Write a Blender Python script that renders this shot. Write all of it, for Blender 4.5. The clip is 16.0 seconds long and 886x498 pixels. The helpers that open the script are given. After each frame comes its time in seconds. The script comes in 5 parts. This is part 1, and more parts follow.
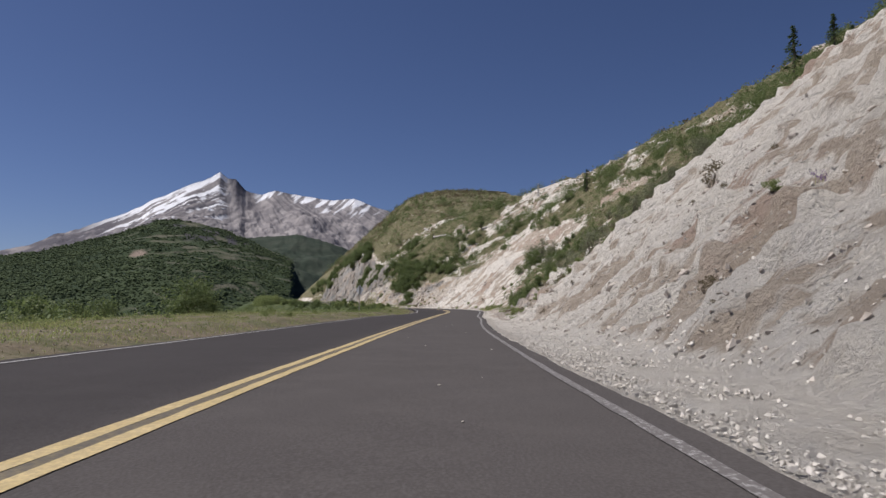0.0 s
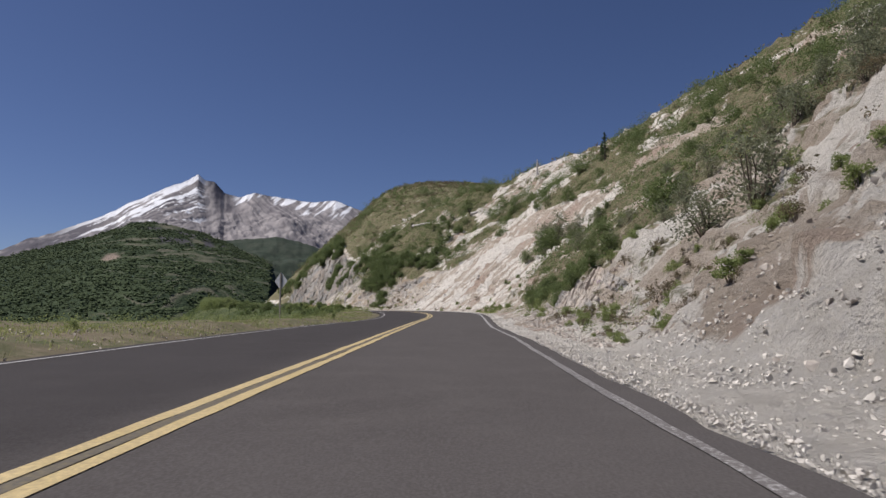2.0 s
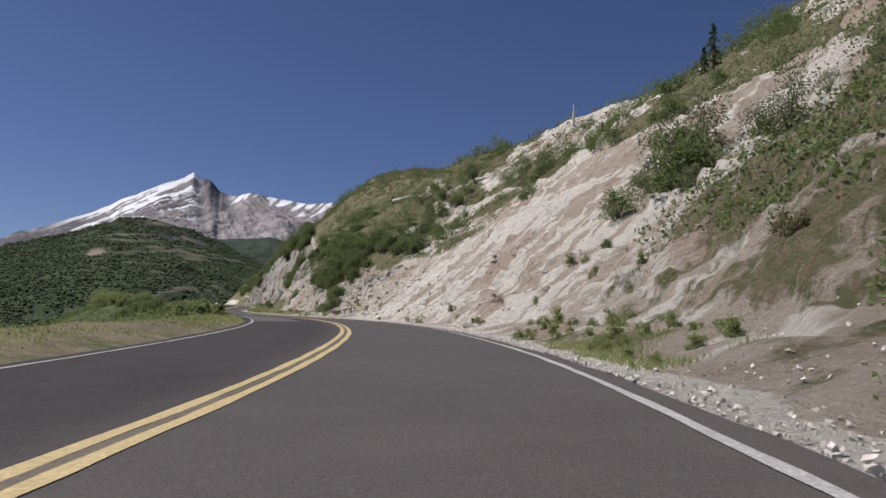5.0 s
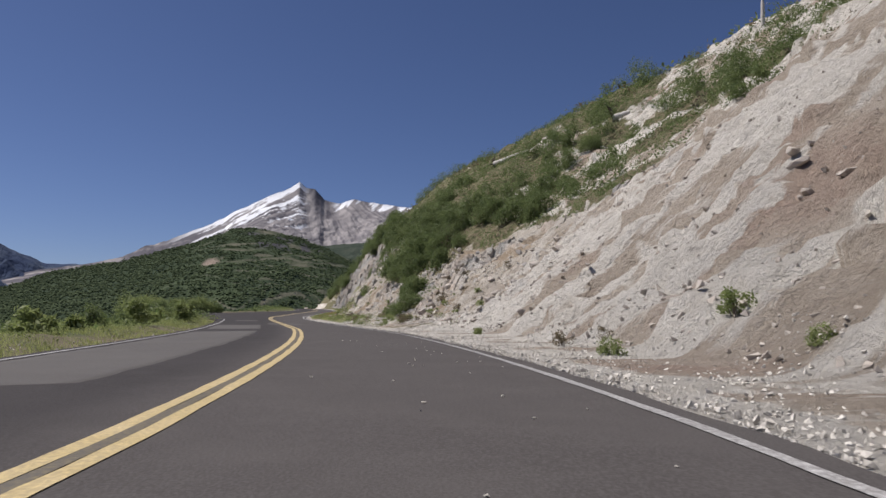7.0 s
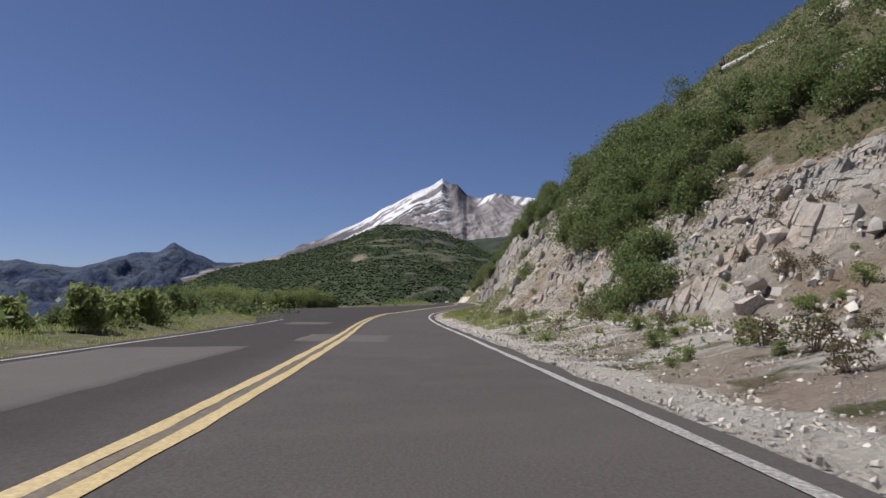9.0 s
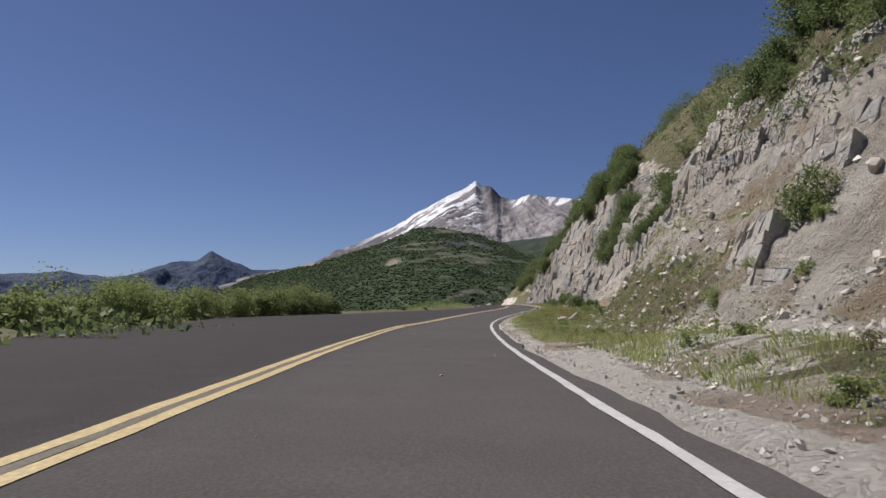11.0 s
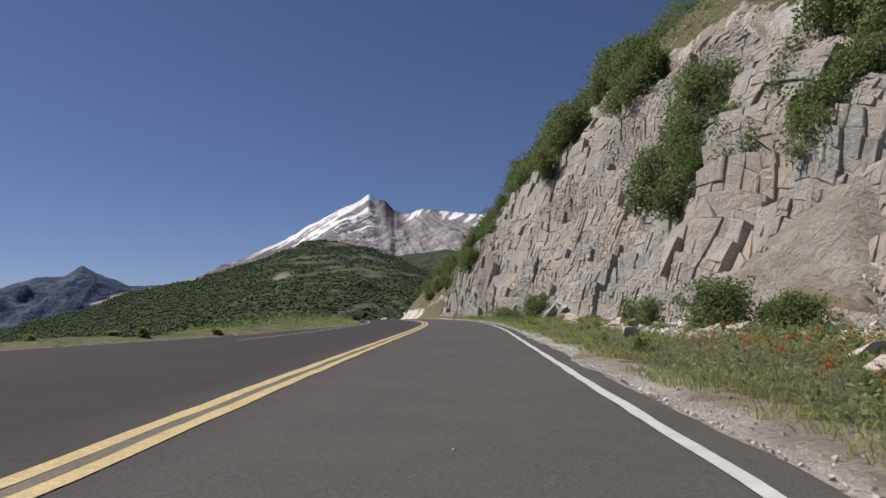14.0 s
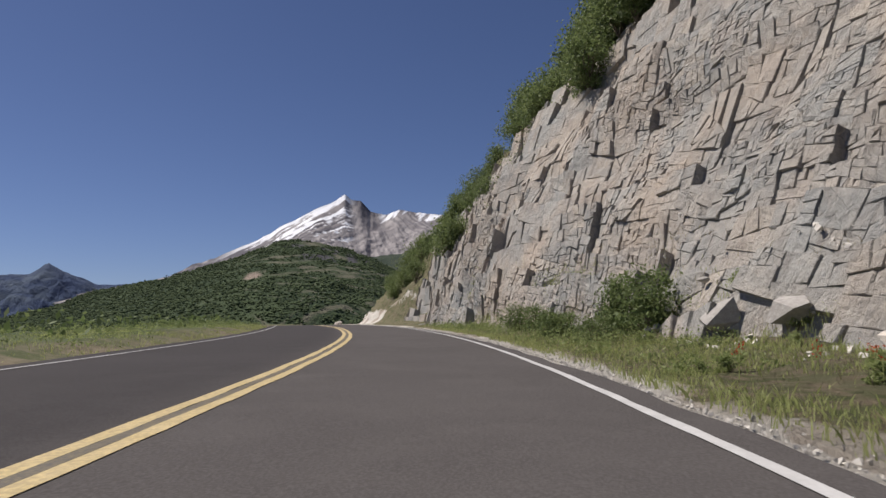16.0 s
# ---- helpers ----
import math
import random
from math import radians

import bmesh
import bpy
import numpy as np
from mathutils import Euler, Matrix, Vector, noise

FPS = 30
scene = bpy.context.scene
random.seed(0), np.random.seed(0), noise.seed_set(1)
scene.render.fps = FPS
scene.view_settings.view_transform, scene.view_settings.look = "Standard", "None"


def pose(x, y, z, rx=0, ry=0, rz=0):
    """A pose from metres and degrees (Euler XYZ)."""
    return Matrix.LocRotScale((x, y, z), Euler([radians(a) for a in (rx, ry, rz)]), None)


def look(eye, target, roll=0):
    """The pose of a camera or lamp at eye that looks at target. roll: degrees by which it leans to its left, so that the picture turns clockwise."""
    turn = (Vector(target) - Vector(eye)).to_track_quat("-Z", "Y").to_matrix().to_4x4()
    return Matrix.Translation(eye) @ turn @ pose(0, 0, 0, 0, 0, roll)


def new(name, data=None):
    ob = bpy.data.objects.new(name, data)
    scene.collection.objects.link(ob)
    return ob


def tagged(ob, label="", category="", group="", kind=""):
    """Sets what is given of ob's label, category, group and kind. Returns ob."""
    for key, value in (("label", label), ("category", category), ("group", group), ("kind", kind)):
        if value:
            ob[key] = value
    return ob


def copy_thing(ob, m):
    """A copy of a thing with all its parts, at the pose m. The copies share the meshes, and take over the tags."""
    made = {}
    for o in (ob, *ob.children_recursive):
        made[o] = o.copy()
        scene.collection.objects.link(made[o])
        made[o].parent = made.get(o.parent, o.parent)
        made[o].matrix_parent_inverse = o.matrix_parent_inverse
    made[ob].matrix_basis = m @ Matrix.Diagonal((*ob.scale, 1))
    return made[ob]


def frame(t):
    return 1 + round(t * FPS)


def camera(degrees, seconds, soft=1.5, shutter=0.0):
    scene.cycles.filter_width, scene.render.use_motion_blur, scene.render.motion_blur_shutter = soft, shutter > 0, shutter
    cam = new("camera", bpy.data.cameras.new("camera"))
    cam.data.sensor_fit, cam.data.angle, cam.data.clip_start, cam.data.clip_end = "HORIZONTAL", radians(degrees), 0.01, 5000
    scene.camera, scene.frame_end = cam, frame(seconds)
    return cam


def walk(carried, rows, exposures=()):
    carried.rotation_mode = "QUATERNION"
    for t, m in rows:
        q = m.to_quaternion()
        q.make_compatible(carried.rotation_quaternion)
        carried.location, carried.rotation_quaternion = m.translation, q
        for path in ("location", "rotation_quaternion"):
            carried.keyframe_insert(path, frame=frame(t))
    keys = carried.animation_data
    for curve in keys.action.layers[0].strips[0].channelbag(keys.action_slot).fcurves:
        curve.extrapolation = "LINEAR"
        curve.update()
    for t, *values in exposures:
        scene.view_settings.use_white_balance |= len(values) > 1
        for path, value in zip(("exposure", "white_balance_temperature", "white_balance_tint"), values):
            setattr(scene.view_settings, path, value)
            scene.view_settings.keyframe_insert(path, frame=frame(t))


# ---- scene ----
# camera: a low mount on a vehicle that drives down the right lane
cam = camera(66.0, 16.0, soft=1.5, shutter=0.04)
PATH = [
    (0, 0, -0, 0.75, 94.92, -0.67, 0.01),
    (0.5, -0.06, 6.94, 0.738, 94.93, -0.45, -0.1),
    (1, 0.03, 13.89, 0.728, 94.94, -0.36, -0.38),
    (1.5, 0.1, 20.87, 0.726, 95.05, -0.26, -0.86),
    (2, 0.28, 27.87, 0.73, 95.09, -0.08, -1.44),
    (2.5, 0.52, 34.91, 0.742, 95.25, 0.23, -1.8),
    (3, 0.89, 41.99, 0.775, 95.46, 0.39, -2.05),
    (3.5, 1.19, 49.11, 0.826, 95.49, 0.09, -2.39),
    (4, 1.54, 56.29, 0.883, 95.53, -0.49, -2.75),
    (4.5, 1.93, 63.49, 0.944, 95.6, -1.19, -2.7),
    (5, 2.27, 70.72, 1.013, 95.68, -1.83, -1.91),
    (5.5, 2.48, 77.94, 1.088, 95.78, -2.09, -0.32),
    (6, 2.22, 85.12, 1.152, 95.56, -1.49, 1.63),
    (6.5, 1.71, 92.23, 1.207, 95.51, -0.88, 3.91),
    (7, 0.76, 99.21, 1.26, 95.53, -0.42, 6.77),
    (7.5, -0.61, 106.03, 1.301, 95.35, -0.3, 9.87),
    (8, -2.33, 112.71, 1.333, 95.33, -0.24, 12.98),
    (8.5, -4.33, 119.24, 1.352, 95.11, -0.31, 15.93),
    (9, -6.56, 125.68, 1.351, 94.96, -0.31, 18.79),
    (9.5, -9.03, 132.06, 1.346, 94.89, -0.11, 20.74),
    (10, -11.57, 138.47, 1.36, 95.2, 0.29, 21.53),
    (10.5, -14.17, 144.96, 1.39, 95.25, 0.5, 21.86),
    (11, -16.81, 151.53, 1.427, 95.27, 0.64, 21.78),
    (11.5, -19.44, 158.16, 1.469, 95.32, 0.8, 21.25),
    (12, -21.99, 164.87, 1.519, 95.41, 1, 20.29),
    (12.5, -24.4, 171.62, 1.578, 95.5, 1.22, 18.95),
    (13, -26.63, 178.39, 1.633, 95.39, 1.29, 17.28),
    (13.5, -28.61, 185.16, 1.704, 95.91, 1.1, 15.11),
    (14, -30.25, 191.93, 1.814, 96.34, 1.53, 12.89),
    (14.5, -31.65, 198.66, 1.951, 96.45, 1.43, 11.25),
    (15, -32.99, 205.31, 2.082, 96.27, 1.13, 10.41),
    (15.5, -34.26, 211.9, 2.206, 96.42, 1.19, 10.24),
    (16, -35.53, 218.41, 2.341, 96.5, 1.03, 10.83),
]

walk(cam, [(t, pose(*r)) for t, *r in PATH], [(0.0, -0.05, 6250, 27), (4.0, 0.02, 6250, 27), (10.0, 0.1, 6300, 26), (16.0, 0.14, 6430, 26)])

# ---- world and light ----
SUN_AZ, SUN_EL = 278.0, 56.0   # degrees clockwise from +y, and above the horizon
world = bpy.data.worlds.new("sky")
scene.world = world
world.use_nodes = True
wn = world.node_tree
sky = wn.nodes.new("ShaderNodeTexSky")
sky.sky_type = "NISHITA"
sky.sun_disc = False
sky.sun_elevation, sky.sun_rotation = radians(SUN_EL), radians(SUN_AZ)
sky.altitude, sky.air_density, sky.dust_density, sky.ozone_density = 1300.0, 0.85, 0.7, 6.0
wn.links.new(sky.outputs[0], wn.nodes["Background"].inputs[0])
wn.nodes["Background"].inputs[1].default_value = 0.057
sun = new("sun", bpy.data.lights.new("sun", "SUN"))
sun.data.energy, sun.data.angle, sun.data.color = 4.9, radians(0.53), (0.97, 0.985, 0.83)
az, el = radians(SUN_AZ), radians(SUN_EL)
sun.matrix_world = look((0, 0, 0), (-math.sin(az) * math.cos(el), -math.cos(az) * math.cos(el), -math.sin(el)))

# ---- helpers of this scene ----
def lerp_table(s, table):
    ks = [r[0] for r in table]
    return [np.interp(s, ks, [r[i] for r in table]) for i in range(1, len(table[0]))]


def smooth(e0, e1, x):
    t = np.clip((x - e0) / (e1 - e0), 0, 1)
    return t * t * (3 - 2 * t)


def hash2(i, j, seed=0):
    """A random number from 0 to 1 for each cell."""
    n = (np.asarray(i).astype(np.int64) * 374761393 + np.asarray(j).astype(np.int64) * 668265263 + seed * 982451653) & 0x7FFFFFFF
    n = ((n ^ (n >> 13)) * 1274126177) & 0x7FFFFFFF
    n = n ^ (n >> 16)
    return (n & 0xFFFFF) / 1048575.0


def vnoise(x, y, seed=0):
    """Smooth value noise, -1 to 1."""
    x, y = np.asarray(x, float), np.asarray(y, float)
    i, j = np.floor(x), np.floor(y)
    u, v = x - i, y - j
    u, v = u * u * (3 - 2 * u), v * v * (3 - 2 * v)
    a, b = hash2(i, j, seed), hash2(i + 1, j, seed)
    c, d = hash2(i, j + 1, seed), hash2(i + 1, j + 1, seed)
    return 2 * ((a + (b - a) * u) * (1 - v) + (c + (d - c) * u) * v) - 1


def fbm(x, y, octaves=4, seed=0, gain=0.5):
    total, amp, freq = 0, 1.0, 1.0
    for o in range(octaves):
        total = total + amp * vnoise(x * freq, y * freq, seed + o * 7)
        amp, freq = amp * gain, freq * 2.03
    return total


def grid_mesh(name, pts, material, attrs=None, smooth_shade=True):
    """A mesh from an (a, b, 3) array of points."""
    a, b = pts.shape[:2]
    me = bpy.data.meshes.new(name)
    idx = np.arange(a * b).reshape(a, b)
    quads = np.stack([idx[:-1, :-1], idx[1:, :-1], idx[1:, 1:], idx[:-1, 1:]], -1).reshape(-1, 4)
    me.vertices.add(a * b)
    me.vertices.foreach_set("co", pts.reshape(-1).astype(np.float32))
    me.loops.add(quads.size)
    me.loops.foreach_set("vertex_index", quads.reshape(-1).astype(np.int32))
    me.polygons.add(len(quads))
    me.polygons.foreach_set("loop_start", np.arange(0, quads.size, 4, dtype=np.int32))
    me.update(calc_edges=True)
    me.polygons.foreach_set("use_smooth", np.full(len(quads), smooth_shade))
    for key, values in (attrs or {}).items():
        at = me.attributes.new(key, "FLOAT", "POINT")
        at.data.foreach_set("value", np.asarray(values, np.float32).reshape(-1))
    me.materials.append(material)
    return me


def tri_mesh(name, verts, faces, material, smooth_shade=False):
    """A mesh from arrays of points and of faces that all have as many corners."""
    me = bpy.data.meshes.new(name)
    verts, faces = np.asarray(verts, np.float32), np.asarray(faces, np.int32)
    k = faces.shape[1]
    me.vertices.add(len(verts))
    me.vertices.foreach_set("co", verts.reshape(-1))
    me.loops.add(faces.size)
    me.loops.foreach_set("vertex_index", faces.reshape(-1))
    me.polygons.add(len(faces))
    me.polygons.foreach_set("loop_start", np.arange(0, faces.size, k, dtype=np.int32))
    me.update(calc_edges=True)
    me.polygons.foreach_set("use_smooth", np.full(len(faces), smooth_shade))
    me.materials.append(material)
    return me


# ---- the plan: a line along the drive, with s metres along it and n metres to its right ----
_line = [(-14.0 * 5, 90.0)]
_px = np.array([r[1] for r in PATH])
_py = np.array([r[2] for r in PATH])
_ext_x, _ext_y = [_px[-1]], [_py[-1]]
for _step, _head in ((8, 11.5), (8, 14), (8, 17), (8, 20), (8, 22), (8, 23.5), (8, 24), (8, 24), (10, 24), (12, 24), (14, 22), (16, 18), (20, 12)):
    _ext_x.append(_ext_x[-1] - _step * math.sin(radians(_head)))
    _ext_y.append(_ext_y[-1] + _step * math.cos(radians(_head)))
_px = np.concatenate([[-0.5, -0.3, -0.1], _px, _ext_x[1:]])
_py = np.concatenate([[-60.0, -35.0, -12.0], _py, _ext_y[1:]])
_cs = np.concatenate([[0], np.cumsum(np.hypot(np.diff(_px), np.diff(_py)))])
_cs -= _cs[3]
_fine = np.arange(-60, _cs[-1], 1.0)
_ker = np.hanning(19)
_ker /= _ker.sum()


def _soft(v):
    pad = np.pad(np.interp(_fine, _cs, v), 9, mode="reflect", reflect_type="odd")
    return np.convolve(pad, _ker, "valid")


LINE_X, LINE_Y = _soft(_px), _soft(_py)
S_END = float(_fine[-1])


_cam_s = np.array([_cs[3 + i] for i in range(len(PATH))])
_Z_S = np.concatenate([[-60.0], _cam_s, _cam_s[-1] + np.array([20, 40, 60, 80, 100, 140, 190])])
_Z_V = np.concatenate([[0.0], [r[3] - 0.75 for r in PATH], PATH[-1][3] - 0.75 + np.array([0.42, 0.8, 1.05, 1.2, 1.3, 1.5, 1.6])])
_B_S = np.concatenate([[-60.0], _cam_s, [_cam_s[-1] + 50, 600]])
_B_V = np.concatenate([[PATH[0][5]], [r[5] for r in PATH], [0, 0]])


def road_z(s):
    return np.interp(s, _Z_S, _Z_V)


def bank_z(s, n):
    """The tilt of the road in its bends."""
    fall = 0.03 * np.maximum(-5.5 - np.maximum(n, -30), 0) * smooth(165, 182, s) * (1 - smooth(218, 234, s))
    return -np.clip(n, -18, 7) * np.tan(np.radians(np.interp(s, _B_S, _B_V))) - fall


def place(s, n, z=0.0):
    """World points at s along, n to the right, z over the road."""
    s = np.asarray(s, float)
    x, y = np.interp(s, _fine, LINE_X), np.interp(s, _fine, LINE_Y)
    dx = np.interp(s + 1, _fine, LINE_X) - np.interp(s - 1, _fine, LINE_X)
    dy = np.interp(s + 1, _fine, LINE_Y) - np.interp(s - 1, _fine, LINE_Y)
    d = np.hypot(dx, dy)
    dx, dy = dx / d, dy / d
    x, y, z = np.broadcast_arrays(x + n * dy, y - n * dx, z + road_z(s) + bank_z(s, n))
    return np.stack([x, y, z], -1)


# s: yellow line, white line, right asphalt edge, left white line, left asphalt edge
ROAD = [(-60, -1.95, 1.35, 1.62, -5.9, -6.2), (0, -1.95, 1.35, 1.62, -5.9, -6.2), (10, -1.87, 1.33, 1.62, -5.85, -6.15), (25, -1.83, 1.32, 1.62, -5.8, -6.1), (45, -1.9, 1.48, 1.78, -5.75, -6.1), (52, -1.9, 1.3, 1.62, -5.75, -6.1), (60, -1.95, 1.38, 1.7, -5.75, -6.1),
        (70, -1.88, 1.55, 1.9, -5.65, -6.0), (82, -1.74, 1.85, 2.13, -5.4, -5.75), (90, -1.66, 1.88, 2.16, -5.3, -5.65), (98, -1.62, 2.02, 2.28, -5.3, -5.65), (104, -1.55, 2.05, 2.32, -5.4, -5.7), (123, -1.56, 1.78, 2.06, -5.6, -5.9), (131, -1.47, 1.63, 1.92, -5.6, -5.9), (145, -1.72, 1.45, 1.75, -5.5, -5.9), (155, -2.0, 1.22, 1.52, -5.7, -6.2)]
ROAD += [
        (168, -2.18, 1.12, 1.42, -6.4, -9), (180, -2.24, 1.12, 1.42, -9, -15), (186, -1.98, 1.12, 1.42, -9, -16), (198, -1.88, 1.2, 1.52, -9, -18), (210, -1.92, 1.45, 1.78, -6.5, -14), (222, -1.92, 1.65, 1.98, -5.8, -8),
        (232, -1.9, 1.6, 1.95, -5.7, -6.2), (245, -1.86, 1.47, 1.8, -5.6, -6.1), (600, -1.79, 1.5, 1.85, -5.5, -6.0)]
# s: foot of the cut, its slope, its height, the slope above, the height at which the hill flattens, how far the left verge is level
CUT = [(-60, 2.9, 40, 17, 34, 22, 9), (0, 2.9, 40, 17, 34, 22, 10), (40, 2.9, 41, 16, 34, 25, 9), (48, 4.6, 42, 9, 36, 28.5, 8), (58, 4.1, 42, 7, 37.2, 30.5, 7), (75, 4.6, 41, 7, 38.2, 34.5, 6), (90, 4.4, 41, 10, 38.6, 33.8, 4), (100, 4.5, 41, 14, 38.4, 33.2, 2.5)]
CUT += [
       (122, 4.8, 41, 14, 36.4, 31.5, 2.2), (133, 5.3, 37, 9, 36, 30, 2.5), (145, 5.4, 37, 6, 36.8, 28.6, 3), (158, 5.0, 46, 8, 36.5, 25, 4), (168, 4.3, 52, 9, 37, 21.3, 3), (180, 4.4, 53, 10, 38, 20, 2.5), (190, 7.2, 60, 12, 38, 20, 2.5), (200, 7.6, 61, 13, 38, 20, 2.5)]
CUT += [
       (208, 7.6, 61, 12, 38, 20, 2.5), (212.5, 7.6, 48, 11, 40, 20, 2.5), (217, 6.7, 45, 11, 42, 20, 2.5), (221, 8.0, 57, 11, 42, 21, 3), (224, 7.4, 61, 11.5, 42, 21, 3), (230, 6.2, 64, 15, 40, 22, 4), (238, 4.8, 61, 16.5, 40, 24, 5), (250, 4.2, 62.5, 18, 42, 28, 6), (266, 4.2, 61.5, 17, 43, 30, 7), (280, 4.2, 58, 12, 44, 35, 7), (300, 4.5, 50, 8, 44, 41, 7), (340, 5, 45, 8, 44, 47, 7), (600, 5, 45, 8, 42, 50, 7)]


def hill_z(s, n):
    """Height of the bare hillside right of the road, without roughness."""
    foot, a1, h1, a2, cap, _level = lerp_table(s, CUT)
    t1, t2 = np.tan(np.radians(a1)), np.tan(np.radians(a2))
    d = np.maximum(n - foot, 0)
    toe = 1.0
    up = np.where(d < toe, t1 * d * d / (2 * toe), t1 * (d - toe / 2))
    d1 = h1 / t1 + toe / 2
    top = h1 + t2 * (d - d1)
    blend = 1.6
    k = smooth(-blend, blend, d - d1)
    z = up * (1 - k) + np.minimum(up, top) * k
    over = np.maximum(z - cap, 0)
    return np.where(z > cap, cap + 12 * (1 - np.exp(-over / 12)), z)


def left_z(s, n):
    """Height of the verge and the drop left of the road."""
    edge = lerp_table(s, ROAD)[4]
    d = np.maximum(edge - n, 0)
    level = lerp_table(s, CUT)[5]
    return 0.22 * smooth(0.2, 1.6, d) - 0.5 * np.maximum(d - level, 0) + 0.16 * np.minimum(np.maximum(d - level, 0), 3) - 0.06


# ---- materials ----
class Nodes:
    """A small helper to wire a material's nodes."""

    def __init__(self, name, rough=0.9, spec=0.25, metal=0.0):
        self.m = bpy.data.materials.new(name)
        self.m.use_nodes = True
        self.nt = self.m.node_tree
        self.bsdf = self.nt.nodes["Principled BSDF"]
        self.bsdf.inputs["Roughness"].default_value = rough
        self.bsdf.inputs["Specular IOR Level"].default_value = spec
        self.bsdf.inputs["Metallic"].default_value = metal
        self.coord = self.nt.nodes.new("ShaderNodeTexCoord").outputs["Object"]

    def set(self, socket, value):
        if isinstance(value, bpy.types.NodeSocket):
            self.nt.links.new(value, socket)
        elif isinstance(value, tuple):
            socket.default_value = (*value, 1)
        else:
            socket.default_value = value

    def stretch(self, sx, sy, sz):
        n = self.nt.nodes.new("ShaderNodeMapping")
        n.inputs["Scale"].default_value = (sx, sy, sz)
        self.nt.links.new(self.coord, n.inputs["Vector"])
        return n.outputs[0]

    def noise(self, scale, detail=5.0, rough=0.55, vector=None, lo=0.0, hi=1.0):
        n = self.nt.nodes.new("ShaderNodeTexNoise")
        n.inputs["Scale"].default_value, n.inputs["Detail"].default_value, n.inputs["Roughness"].default_value = scale, detail, rough
        self.nt.links.new(vector or self.coord, n.inputs["Vector"])
        return self.span(n.outputs["Fac"], lo, hi) if (lo, hi) != (0.0, 1.0) else n.outputs["Fac"]

    def cells(self, scale, feature="F1", out="Distance", vector=None):
        n = self.nt.nodes.new("ShaderNodeTexVoronoi")
        n.feature = feature
        n.inputs["Scale"].default_value = scale
        self.nt.links.new(vector or self.coord, n.inputs["Vector"])
        return n.outputs[out]

    def span(self, v, lo, hi, a=0.0, b=1.0):
        n = self.nt.nodes.new("ShaderNodeMapRange")
        n.inputs[1].default_value, n.inputs[2].default_value, n.inputs[3].default_value, n.inputs[4].default_value = lo, hi, a, b
        self.nt.links.new(v, n.inputs[0])
        return n.outputs[0]

    def math(self, op, a, b=0.0):
        n = self.nt.nodes.new("ShaderNodeMath")
        n.operation = op
        self.set(n.inputs[0], a)
        self.set(n.inputs[1], b)
        return n.outputs[0]

    def mix(self, fac, a, b, blend="MIX"):
        n = self.nt.nodes.new("ShaderNodeMix")
        n.data_type, n.blend_type = "RGBA", blend
        self.set(n.inputs[0], fac)
        self.set(n.inputs[6], a)
        self.set(n.inputs[7], b)
        return n.outputs[2]

    def attr(self, name):
        n = self.nt.nodes.new("ShaderNodeAttribute")
        n.attribute_name = name
        return n.outputs["Fac"]

    def random(self):
        return self.nt.nodes.new("ShaderNodeObjectInfo").outputs["Random"]

    def island(self):
        return self.nt.nodes.new("ShaderNodeNewGeometry").outputs["Random Per Island"]

    def bump(self, height, strength=0.5, distance=0.05):
        n = self.nt.nodes.new("ShaderNodeBump")
        n.inputs["Strength"].default_value, n.inputs["Distance"].default_value = strength, distance
        self.nt.links.new(height, n.inputs["Height"])
        self.nt.links.new(n.outputs[0], self.bsdf.inputs["Normal"])

    def done(self, colour):
        self.set(self.bsdf.inputs["Base Color"], colour)
        return self.m


def asphalt_material(name, a, b, c):
    k = Nodes(name, 0.95, 0.12)
    col = k.mix(k.noise(0.25, 4, lo=0.35, hi=0.65), a, b)
    col = k.mix(k.noise(1.3, 5, lo=0.45, hi=0.75), col, c)
    col = k.mix(k.math("MULTIPLY", k.noise(55, 2, lo=0.4, hi=0.7), 0.35), col, (0.15, 0.142, 0.138))
    col = k.mix(k.attr("lane"), col, k.mix(1.0, col, (0.61, 0.61, 0.63), "MULTIPLY"))
    k.bump(k.noise(70, 3), 0.35, 0.01)
    return k.done(col)


ASPHALT = asphalt_material("asphalt", (0.062, 0.0555, 0.0535), (0.071, 0.064, 0.062), (0.078, 0.0705, 0.0675))
ASPHALT_OLD = asphalt_material("paler_asphalt", (0.092, 0.086, 0.083), (0.101, 0.095, 0.091), (0.109, 0.102, 0.098))


def paint_material(name, a, b, worn):
    k = Nodes(name, 0.65, 0.3)
    col = k.mix(k.noise(3, 5, lo=0.35, hi=0.7), a, b)
    col = k.mix(k.math("MULTIPLY", k.attr("wear"), k.noise(28, 4, 0.7, lo=0.30, hi=0.58)), col, worn)
    k.bump(k.noise(60, 3), 0.25, 0.01)
    return k.done(col)


YELLOW = paint_material("yellow_paint", (0.58, 0.45, 0.20), (0.66, 0.52, 0.26), (0.15, 0.12, 0.09))
OLD_YELLOW = paint_material("old_yellow_paint", (0.17, 0.14, 0.075), (0.22, 0.18, 0.10), (0.085, 0.075, 0.065))
WHITE = paint_material("white_paint", (0.46, 0.455, 0.445), (0.57, 0.565, 0.555), (0.125, 0.115, 0.11))


